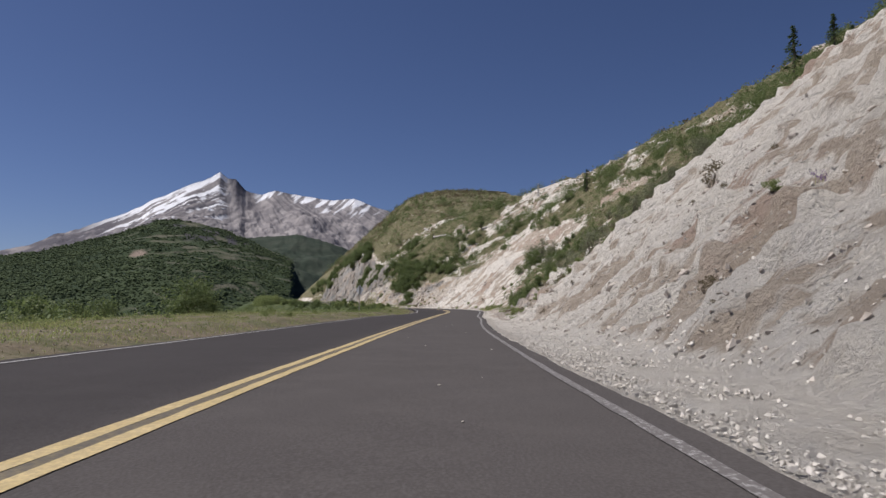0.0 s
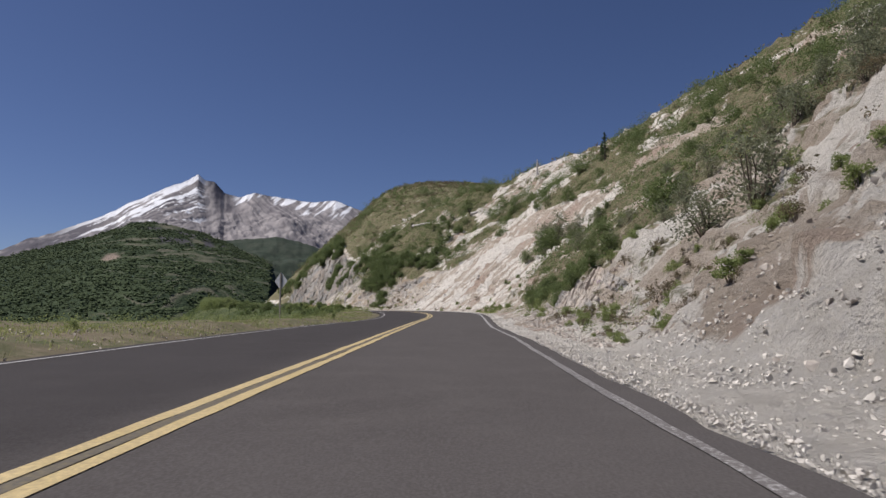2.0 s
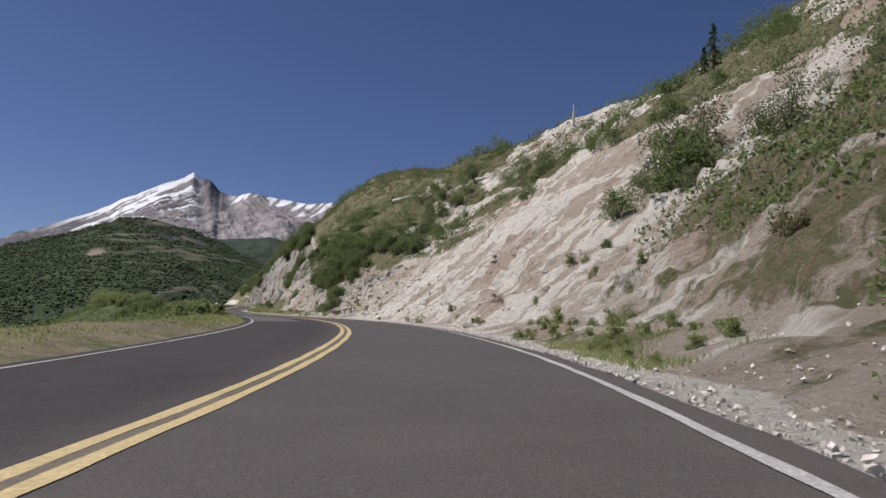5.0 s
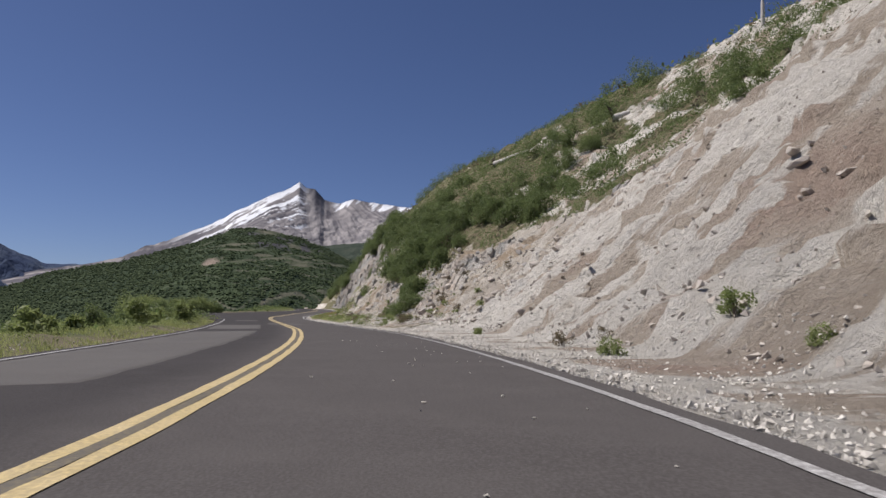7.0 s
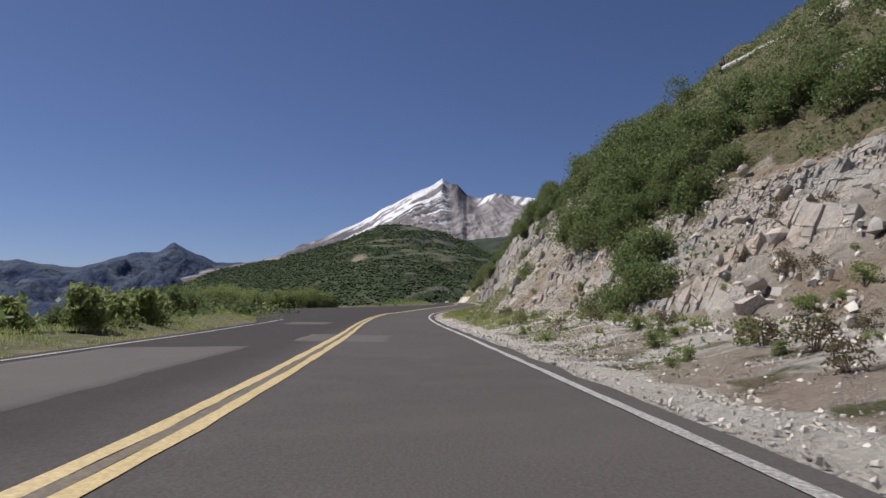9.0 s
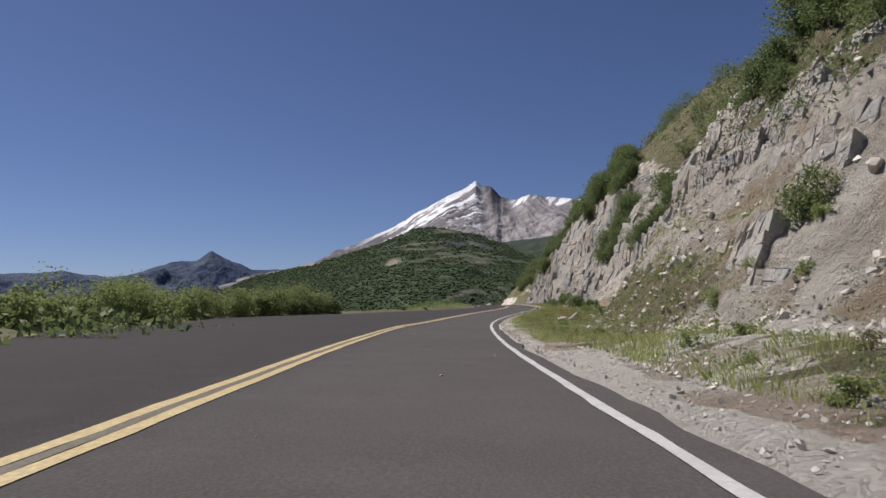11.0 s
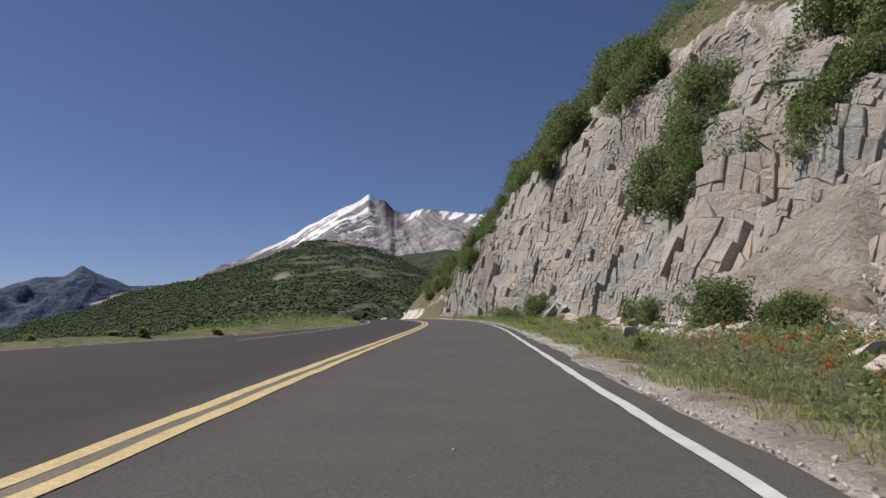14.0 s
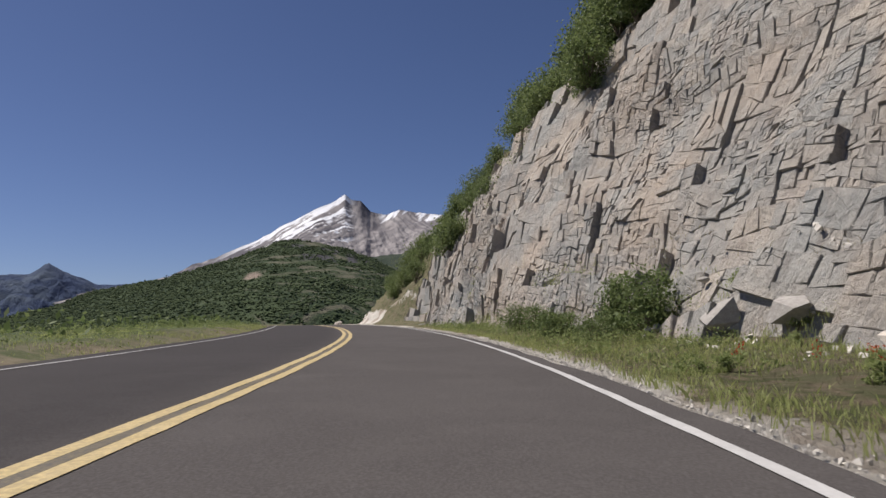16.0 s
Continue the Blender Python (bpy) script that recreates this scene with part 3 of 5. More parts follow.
def surface_z(s, n):
    """Height over the road of the slope's rough surface, near enough to stand things on."""
    s, n = np.asarray(s, float), np.asarray(n, float)
    f_, b1, hh1, b2, cp, lv = lerp_table(s, CUT)
    z = hill_z(s, n)
    u = np.where(n > f_, np.hypot(n - f_, z), n - f_)
    d, _ = slope_relief(s, n, u)
    a = smooth(-0.3, 1.6, n - f_) * np.where(n > 24, 1.8, 1.0)
    e = lerp_table(s, ROAD)[2]
    lift = apron(s, n - e) * (1 - a)
    right = z + d * a / np.maximum(np.cos(np.radians(np.where(z < hh1, b1, b2))), 0.5) + lift
    return np.where(n > 0, right, left_z(s, n))


# left verge and the slope below it
_n = -np.concatenate([np.arange(5.4, 30, 0.35), np.geomspace(30, 150, 36)])
S2, N2 = np.meshgrid(np.concatenate([np.arange(-58, 300, 0.8), np.arange(300, S_END - 2, 2.0)]), _n, indexing="ij")
edge = lerp_table(S2, ROAD)[4]
d = edge - N2
Z2 = left_z(S2, N2) + fbm(S2 * 0.5, N2 * 0.5, 4, 71) * 0.10 * smooth(0.1, 1.5, d) + fbm(S2 * 0.05, N2 * 0.05, 4, 72) * 3 * smooth(10, 40, d)
Z2 = Z2 - 0.05 * (d < 0.1)
Z2 = np.where(d < -0.6, Z2 - 0.1, Z2)
tagged(new("verge", grid_mesh("verge", place(S2, N2, Z2), VERGE, {"green": np.maximum(smooth(6, 14, d), 0.85 * smooth(0.5, 2.5, d) * smooth(92, 104, S2))})), "grassy verge and slope falling from the road", kind="structure")

# road
_s = np.arange(-58, S_END - 2, 0.35)
ra = lerp_table(_s, ROAD)
w = np.linspace(0, 1, 26)
right = ra[2] + 0.05 * fbm(_s * 0.9, _s * 0, 3, 81)
left = ra[4] + 0.07 * fbm(_s * 0.7, _s * 0 + 5, 3, 82)
NN = left[:, None] + (right - left)[:, None] * w
top = place(_s[:, None] + 0 * NN, NN, 0.0)
low = top.copy()
low[:, :, 2] -= 0.12
top = np.concatenate([low[:, :1], top, low[:, -1:]], 1)
lane = np.pad(1 - smooth(-2.6, -1.5, NN), ((0, 0), (1, 1)), mode="edge")
road = tagged(new("road", grid_mesh("road", top, ASPHALT, {"lane": lane}, False)), "worn two-lane asphalt road on a hillside", kind="structure")


def ribbon(name, s0, s1, off, half, z, mat, step=0.4, wear=0.5, label="", ragged=0.0):
    s = np.arange(s0, s1, step)
    c = off(s)
    l = c - half + ragged * fbm(s * 1.7, s * 0, 3, 91)
    r = c + half + ragged * fbm(s * 1.7, s * 0 + 9, 3, 92)
    pts = place(s[:, None] + np.zeros(4), np.stack([l, l + (r - l) / 3, l + (r - l) * 2 / 3, r], 1), z)
    wv = np.interp(s, [0, 600], [wear, wear])[:, None] * np.ones(4) if not callable(wear) else wear(s)[:, None] * np.ones(4)
    return tagged(new(name, grid_mesh(name, pts, mat, {"wear": wv})), label, kind="structure")


for d in (-0.115, 0.115):
    ribbon("yellow_line", -58, 345, lambda s: lerp_table(s, ROAD)[0] + d, 0.062, 0.006, YELLOW, wear=0.5, label="solid yellow centre line", ragged=0.012)
ribbon("yellow_line", -58, 345, lambda s: lerp_table(s, ROAD)[0], 0.048, 0.005, OLD_YELLOW, wear=0.9, label="faded older paint between the centre lines", ragged=0.006)
ribbon("white_line", -58, 345, lambda s: lerp_table(s, ROAD)[1], 0.050, 0.008, WHITE, wear=lambda s: np.interp(s, [0, 35, 45, 80, 125, 150, 175], [1.5, 1.4, 1.1, 0.5, 1.0, 0.3, 0.15]), label="white edge line, worn in places", ragged=0.012)
ribbon("white_line", -58, 160, lambda s: lerp_table(s, ROAD)[3], 0.05, 0.008, WHITE, wear=0.7, label="faded white edge line", ragged=0.012)
ribbon("white_line", 216, 345, lambda s: lerp_table(s, ROAD)[3], 0.05, 0.008, WHITE, wear=0.7, label="faded white edge line", ragged=0.012)


def patch(s0, s1, n0, n1, skew=0.0):
    s = np.concatenate([[s0], np.arange(s0 + 0.02, s1, 0.2), [s1]])
    w_ = np.concatenate([[0], np.linspace(0.004, 0.996, 12), [1]])
    wob = 0.05 * fbm(s * 1.3, s * 0 + n0(s), 3, 93)[:, None]
    NN_ = n0(s)[:, None] + (n1(s) - n0(s))[:, None] * w_ + wob
    SS = s[:, None] + skew * w_ + 0.06 * fbm(w_ * 4, w_ * 0 + s0, 3, 94)
    lift = np.full(NN_.shape, 0.003)
    lift[0], lift[-1], lift[:, 0], lift[:, -1] = -0.004, -0.004, -0.004, -0.004
    return tagged(new("road_patch", grid_mesh("road_patch", place(SS, NN_, lift), ASPHALT_OLD, {"wear": 0 * NN_})), "paler square repair in the asphalt", kind="structure")


patch(106, 127, lambda s: -5.3 + 0 * s, lambda s: -3.05 + 0 * s, 0.8)
patch(131, 139.4, lambda s: -5.3 + 0 * s, lambda s: -3.0 + 0 * s, 0.6)
patch(142.0, 145.4, lambda s: -2.6 + 0 * s, lambda s: -0.5 + 0 * s, -0.4)
patch(153, 156, lambda s: -4.8 + 0 * s, lambda s: -3.2 + 0 * s, 0.4)

# the land beyond
g = np.linspace(-4900, 4900, 90)
GX, GY = np.meshgrid(g, g, indexing="ij")
tagged(new("ground", grid_mesh("ground", np.stack([GX, GY, -75 + 8 * fbm(GX / 600, GY / 600, 4, 95)], -1), VALLEY)), "wooded valley floor", kind="structure")

# ---- far hills and the volcano ----
MOUNT = [(-2800, 3264, 157), (-2546, 3465, 229), (-2349, 3601, 274), (-2232, 3675, 316), (-2185, 3703, 341), (-2132, 3734, 382), (-2037, 3787, 417), (-1931, 3842, 473), (-1824, 3894, 524), (-1693, 3953, 613), (-1539, 4015, 707), (-1415, 4061, 760), (-1360, 4079, 802), (-1320, 4092, 772), (-1273, 4107, 770), (-1213, 4125, 699), (-1126, 4150, 683), (-1045, 4171, 705), (-905, 4204, 684), (-778, 4229, 665), (-654, 4250, 669), (-567, 4262, 676), (-450, 4276, 636), (-91, 4299, 517), (409, 4280, 378)]
HILL = [(-1673, 1252, -124), (-1550, 1413, -59), (-1493, 1481, -18), (-1371, 1606, 39), (-1267, 1694, 73), (-1210, 1738, 110), (-1103, 1814, 133), (-1007, 1874, 169), (-919, 1920, 201), (-830, 1962, 240), (-776, 1985, 250), (-713, 2009, 240), (-653, 2032, 221), (-604, 2048, 203), (-547, 2063, 175), (-469, 2084, 146)]
HILL2 = [(-880, 2401, 145), (-807, 2425, 212), (-735, 2448, 242), (-636, 2475, 251), (-540, 2498, 263), (-460, 2511, 246), (-357, 2528, 213), (-182, 2547, 141)]
RANGE = [(-4024, 2159, 182), (-3760, 2613, 229), (-3542, 2913, 248), (-3499, 2969, 268), (-3439, 3041, 245), (-3347, 3144, 232), (-3295, 3201, 233), (-3217, 3284, 262), (-3086, 3411, 328), (-2993, 3495, 337), (-2923, 3557, 400), (-2836, 3630, 334), (-2723, 3717, 278), (-2606, 3803, 286), (-2329, 3984, 230)]


def crest_line(crest, nx):
    crest = np.array(crest, float)
    t = np.concatenate([[0], np.cumsum(np.hypot(*np.diff(crest[:, :2], axis=0).T))])
    tt = np.linspace(0, t[-1], nx)
    return [np.interp(tt, t, crest[:, i]) for i in range(3)] + [tt]


def ridge(name, crest, depth, base, mat, seed, rough, nx, ny, back, label, power=1.0, attrs=None, jag=0.0, view=(0.0, 0.0), gather=1.25):
    """A hill whose crest runs through the points (x, y, z); it falls towards the valley over depth metres, down to base."""
    cx, cy, cz, tt = crest_line(crest, nx)
    kern = np.hanning(nx // 7 * 2 + 1)
    kern /= kern.sum()
    soft = np.convolve(np.pad(cz, nx // 7, mode="edge"), kern, "valid")
    crisp = cz + jag * fbm(tt / (tt[-1] / 40), tt * 0, 4, seed + 3)
    v = np.concatenate([np.linspace(-back, 0, ny // 6, endpoint=False), np.linspace(0, 1, ny) ** gather])
    dist = np.hypot(cx - view[0], cy - view[1])
    ux, uy = -(cx - view[0]) / dist, -(cy - view[1]) / dist
    X = cx[:, None] + ux[:, None] * v * depth
    Y = cy[:, None] + uy[:, None] * v * depth
    V = np.broadcast_to(v, X.shape)
    T = np.broadcast_to((tt / tt[-1])[:, None], X.shape)
    fall = np.clip(np.abs(V), 0, 1) ** power
    low = smooth(0.0, 0.22, np.abs(V))
    top = crisp[:, None] * (1 - low) + np.minimum(soft, cz)[:, None] * low
    Z = base + (top - base) * (1 - fall)
    rel = rough * (cz[:, None] - base) * np.clip(np.abs(V) * 4, 0.0, 1) * (1 - np.clip(np.abs(V), 0, 1) ** 6)
    Z = Z + fbm(X / depth * 6, Y / depth * 6, 6, seed, 0.55) * rel
    return tagged(new(name, grid_mesh(name, np.stack([X, Y, Z], -1), mat, attrs(T, V, X, Y, Z) if attrs else None)), label, kind="structure")


def volcano_marks(T, V, X, Y, Z):
    """Snow in streaks down the long left flank and in the clefts of the rim, shade painted right of the summit, dark
    rock, gullies and foothills, bare ash elsewhere.
    """
    top = 0.492
    left_band = smooth(0.24, 0.36, T) * (1 - smooth(top - 0.012, top + 0.012, T))
    q = V + 0.42 * (T - top)
    streak = fbm(q * 80, (T - V) * 9, 4, 301, 0.6) + 0.45 * fbm(T * 110, V * 60, 3, 308)
    reach = 0.0 + 0.075 * smooth(0.26, 0.44, T)
    snow = left_band * np.clip((reach - np.abs(V)) / 0.085 + 3.2 * streak, 0, 1) * (1 - smooth(0.16, 0.26, np.abs(V)))
    snow = np.maximum(snow, left_band * np.clip((0.030 - np.abs(V)) / 0.014 + 1.4 * streak, 0, 1))
    rim = smooth(0.535, 0.552, T) * (1 - smooth(0.74, 0.78, T))
    cleft = fbm(T * 150 + V * 40, V * 10, 3, 302)
    snow = np.maximum(snow, rim * np.clip((0.024 - np.abs(V)) / 0.03 + 3.0 * cleft, 0, 1) * (1 - smooth(0.09, 0.15, np.abs(V))))
    # shaded face right of the summit, put into the colour
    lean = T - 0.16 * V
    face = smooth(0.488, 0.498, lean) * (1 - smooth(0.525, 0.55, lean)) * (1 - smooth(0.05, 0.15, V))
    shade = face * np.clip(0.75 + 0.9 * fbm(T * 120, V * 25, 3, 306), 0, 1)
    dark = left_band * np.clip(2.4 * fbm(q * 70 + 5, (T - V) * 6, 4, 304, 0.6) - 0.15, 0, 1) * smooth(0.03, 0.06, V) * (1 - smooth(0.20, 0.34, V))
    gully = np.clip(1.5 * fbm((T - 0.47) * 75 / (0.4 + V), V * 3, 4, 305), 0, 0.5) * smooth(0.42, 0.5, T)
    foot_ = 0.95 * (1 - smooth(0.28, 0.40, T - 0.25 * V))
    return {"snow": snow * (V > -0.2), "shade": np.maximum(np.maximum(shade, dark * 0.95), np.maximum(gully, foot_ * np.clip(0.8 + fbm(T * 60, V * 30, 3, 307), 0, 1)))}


def hill_marks(T, V, X, Y, Z):
    terr = 0.5 + 0.42 * fbm(T * 16, V * 60 + 5 * fbm(T * 9, V * 5, 2, 313), 4, 311) * (0.35 + 0.65 * smooth(0.55, 0.8, T)) - 0.12 * (1 - smooth(0.55, 0.7, T))
    scar = np.clip(1.6 - np.hypot((T - 0.713) / 0.013, (V - 0.285) / 0.026) - 0.4 * fbm(T * 120, V * 60, 2, 5), 0, 1)
    crag = np.clip(2.2 * fbm(T * 60, V * 20, 3, 312), 0, 1) * smooth(0.74, 0.78, T) * (1 - smooth(0.9, 0.95, T)) * smooth(0.03, 0.06, V) * (1 - smooth(0.14, 0.22, V))
    return {"terrace": terr, "scar": scar, "crag": crag}


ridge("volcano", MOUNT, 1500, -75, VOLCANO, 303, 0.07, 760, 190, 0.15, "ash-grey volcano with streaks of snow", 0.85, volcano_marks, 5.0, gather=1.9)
ridge("far_range", RANGE, 1200, -75, RANGE_MAT, 321, 0.16, 260, 80, 0.3, "mountain range tinted blue for haze", 1.0, None, 5.0)
ridge("dark_hill", HILL2, 1000, -75, DARKHILL, 331, 0.08, 120, 60, 0.3, "dark wooded hill", 1.0, None, 2.0)
HILL_VIEW = (-10.0, 60.0)
ridge("wooded_hill", HILL, 1450, -75, FARHILL, 341, 0.05, 360, 150, 0.25, "green wooded hill with a bare scar", 0.92, hill_marks, 3.0, HILL_VIEW)

# ---- plants ----
def part(name, me, parent, label=""):
    """Links a mesh as one part under a thing."""
    ob = new(name, me)
    ob.parent = parent
    if label:
        ob["label"] = label
    return ob


def quads_mesh(name, centres, along, across, mat):
    """Leaves: flat four-cornered pieces round their centres."""
    c, a, b = (np.asarray(v, float) for v in (centres, along, across))
    v = np.stack([c - a, c + b * 0.8, c + a, c - b * 0.8], 1).reshape(-1, 3)
    return tri_mesh(name, v, np.arange(len(v)).reshape(-1, 4), mat)


def random_dirs(rng, n, up=0.3):
    d = rng.normal(size=(n, 3))
    d[:, 2] += up
    return d / np.linalg.norm(d, axis=1, keepdims=True)


def tube(points, radii, sides=5):
    """Points and faces of a tapered tube through the points."""
    pts = np.asarray(points, float)
    verts, faces = [], []
    for i, (p, r) in enumerate(zip(pts, radii)):
        t = pts[min(i + 1, len(pts) - 1)] - pts[max(i - 1, 0)]
        t = t / (np.linalg.norm(t) + 1e-9)
        u = np.cross(t, (0.3, 0.9, 0.1))
        u = u / (np.linalg.norm(u) + 1e-9)
        w = np.cross(t, u)
        for k in range(sides):
            a = 2 * math.pi * k / sides
            verts.append(p + r * (math.cos(a) * u + math.sin(a) * w))
    for i in range(len(pts) - 1):
        for k in range(sides):
            faces.append((i * sides + k, i * sides + (k + 1) % sides, (i + 1) * sides + (k + 1) % sides, (i + 1) * sides + k))
    return verts, faces


def tubes_mesh(name, tubes_, mat):
    verts, faces = [], []
    for v, f in tubes_:
        o = len(verts)
        verts += list(v)
        faces += [tuple(i + o for i in q) for q in f]
    return tri_mesh(name, verts, faces, mat, True)


def shrub(name, label, seed, width, height, clumps, per, leaf, mat, stem_mat=BARK, droop=0.0, hollow=0.35):
    """A bush of unit pose at the origin: stems that fork out to clumps of leaves, with gaps between."""
    rng = np.random.default_rng(seed)
    root = new(name)
    root.location = (0, 0, -500)
    stems, cs, al, ac = [], [], [], []
    for i in range(clumps):
        a, r = rng.uniform(0, 2 * math.pi), math.sqrt(rng.uniform(hollow ** 2, 1.0))
        e = rng.uniform(0.12, 1.0)
        lump = 0.75 + 0.35 * math.sin(a * 3 + seed) * math.cos(a * 2 + seed * 2)
        top = np.array([math.cos(a) * r * width / 2 * lump * math.sqrt(1.15 - 0.75 * e), math.sin(a) * r * width / 2 * lump * math.sqrt(1.15 - 0.75 * e), e * height * (1 - 0.25 * r)])
        if i % 3 == 0:
            mid = top * 0.5 + np.array([0, 0, 0.1 * height]) + rng.normal(0, 0.04 * width, 3)
            stems.append(tube([np.array([top[0] * 0.08, top[1] * 0.08, -0.15]), mid, top], [0.022 * height ** 0.6, 0.014 * height ** 0.6, 0.004], 4))
        size = rng.uniform(0.12, 0.22) * (width + height) / 2
        p = top + np.clip(rng.normal(0, 1, (per, 3)), -1.7, 1.7) * size * np.array([0.62, 0.62, 0.5])
        p[:, 2] = np.maximum(p[:, 2], 0.02)
        d = random_dirs(rng, per, 0.2 - droop)
        o = np.cross(d, random_dirs(rng, per, 0.8))
        o /= np.linalg.norm(o, axis=1, keepdims=True) + 1e-9
        ln = leaf * rng.uniform(0.6, 1.35, (per, 1))
        cs.append(p)
        al.append(d * ln)
        ac.append(o * ln * 0.55)
    tagged(part("branchwork", tubes_mesh("branchwork", stems, stem_mat), root), kind="stuff")
    part("foliage", quads_mesh("foliage", np.concatenate(cs), np.concatenate(al), np.concatenate(ac), mat), root)
    return tagged(root, label, "shrub", "shrubs on the hillside")


def conifer(name, label, seed, height, mat=NEEDLE):
    rng = np.random.default_rng(seed)
    root = new(name)
    root.location = (0, 0, -500)
    part("trunk", tubes_mesh("trunk", [tube([(0, 0, -0.3), (0.03, 0, height * 0.5), (0, 0, height)], [0.05 * height ** 0.8, 0.03 * height ** 0.8, 0.01], 6)], BARK), root)
    cs, al, ac = [], [], []
    z = 0.12 * height
    while z < height * 0.98:
        k = 1 - z / height
        reach = (0.26 * height * k + 0.08) * rng.uniform(0.75, 1.15)
        for b in range(rng.integers(4, 7)):
            a = rng.uniform(0, 2 * math.pi)
            m = int(10 + 26 * k)
            t = rng.uniform(0.1, 1, m)
            p = np.stack([np.cos(a) * reach * t, np.sin(a) * reach * t, z + reach * (0.15 * t - 0.35 * t * t)], 1) + rng.normal(0, 0.05, (m, 3))
            d = np.stack([np.cos(a + rng.normal(0, 0.7, m)), np.sin(a + rng.normal(0, 0.7, m)), rng.normal(-0.1, 0.3, m)], 1)
            o = np.cross(d, random_dirs(rng, m, 1.0))
            cs.append(p)
            al.append(d * 0.10)
            ac.append(o * 0.05)
        z += 0.055 * height * (0.5 + k)
    part("crown", quads_mesh("crown", np.concatenate(cs), np.concatenate(al), np.concatenate(ac), mat), root)
    return tagged(root, label, "tree", "conifers on the hillside")


ALDERS = [shrub("alder_bush", "leafy green alder bush on the slope", 11 + i, w, h, 44, 62, 0.062, LEAF) for i, (w, h) in enumerate(((2.0, 1.7), (2.3, 1.5), (1.6, 1.9), (2.6, 2.0)))]
WILLOWS = [shrub("willow_bush", "thin grey-green willow bush on the slope", 31 + i, w, h, 40, 40, 0.05, LEAF_GREY, hollow=0.2) for i, (w, h) in enumerate(((1.8, 1.7), (2.1, 1.6), (1.5, 2.0)))]
DRY = [shrub("dry_scrub", "brown dry scrub tuft on bare soil", 51 + i, 0.9, 0.6, 18, 26, 0.035, LEAF_DRY) for i in range(2)]
HERBS = [shrub("low_herb", "low green herb tuft among stones", 61 + i, 0.9, 0.55, 20, 40, 0.04, LEAF_HERB) for i in range(2)]
FIRS = [conifer("fir_tree", "young dark green fir on the slope", 71, 4.6), conifer("fir_tree", "young dark green fir on the slope", 72, 3.6)]


def stand(s, n, sink=0.0):
    p = place(np.array([s]), np.array([n]), surface_z(np.array([s]), np.array([n])) - sink)[0]
    return p


def plant(kinds, s, n, size, rng, sink=0.05):
    ob = kinds[int(rng.integers(len(kinds)))]
    p = stand(s, n, sink * size)
    return copy_thing(ob, Matrix.Translation(p) @ Euler((rng.normal(0, 0.08), rng.normal(0, 0.08), rng.uniform(0, 6.28))).to_matrix().to_4x4() @ Matrix.Diagonal((size * rng.uniform(0.85, 1.15), size * rng.uniform(0.85, 1.15), size, 1)))


# zones: kinds, s from, to, n from, to, how many, size from, to
ZONES = []
ZONES += [(ALDERS, 60, 78, 5.0, 8.5, 22, 0.45, 0.95), (WILLOWS, 60, 84, 9, 22, 14, 0.5, 1.1), (ALDERS, 64, 90, 9, 20, 10, 0.4, 0.9), (WILLOWS + ALDERS, 84, 104, 11, 16, 9, 0.4, 0.9), (HERBS + DRY, 46, 84, 5, 18, 50, 0.5, 1.3), (WILLOWS, 48, 62, 10, 22, 7, 0.6, 1.2)]
ZONES += [(ALDERS + WILLOWS, 40, 125, 24, 36, 46, 0.8, 1.7), (ALDERS + WILLOWS, 96, 132, 19, 24, 9, 0.6, 1.3), (WILLOWS, 92, 103, 12, 15, 3, 0.8, 1.2), (ALDERS + WILLOWS, 60, 150, 29, 42, 90, 1.1, 2.0)]
ZONES += [(ALDERS, 147, 152, 6.4, 9, 6, 0.7, 1.1), (ALDERS, 151, 166, 10.2, 16, 26, 0.8, 1.3), (ALDERS, 145, 150, 13.5, 18, 8, 0.8, 1.3), (ALDERS, 160, 186, 10, 17, 24, 0.6, 1.0), (ALDERS + WILLOWS, 134, 176, 17, 34, 54, 0.8, 1.6), (ALDERS, 150, 180, 11, 26, 40, 0.8, 1.3), (WILLOWS, 172, 192, 16, 25, 8, 0.6, 1.0)]
ZONES += [(ALDERS, 218.5, 224.0, 10.8, 15.5, 16, 1.1, 1.7), (ALDERS, 224, 231, 9.4, 12.4, 16, 1.0, 1.6), (ALDERS, 157, 162, 8.6, 12.8, 12, 1.1, 1.6), (ALDERS + WILLOWS, 206, 228, 16, 22, 12, 0.8, 1.4), (ALDERS, 226, 330, 17, 60, 80, 1.2, 2.2), (ALDERS, 160, 230, 30, 60, 60, 1.2, 2.2), (ALDERS, 186, 222, 15.5, 24, 34, 0.8, 1.5), (ALDERS, 240, 262, 12.6, 16, 26, 1.3, 2.0), (ALDERS, 258, 275, 11.5, 14.5, 20, 1.3, 2.0), (ALDERS, 272, 310, 7, 15, 26, 1.1, 2.0)]
ZONES += [(ALDERS, 188, 206, 15, 22, 9, 0.7, 1.2), (HERBS, 83, 100, 4, 8, 18, 0.3, 0.7), (HERBS, 79, 89, 2.9, 4.4, 24, 0.3, 0.55), (HERBS + DRY, 100, 135, 3.4, 7, 12, 0.4, 0.9), (HERBS, 134, 170, 2.8, 9, 90, 0.25, 0.65), (DRY, 132, 168, 3.2, 11, 50, 0.4, 0.9), (HERBS + DRY, 42, 54, 3.2, 8, 60, 0.25, 0.55), (HERBS + ALDERS, 210, 220, 4.8, 7.4, 14, 0.4, 0.8), (ALDERS, 155, 166, 8.8, 13, 22, 0.6, 1.1), (ALDERS, 164, 184, 11, 14, 14, 0.5, 0.9)]
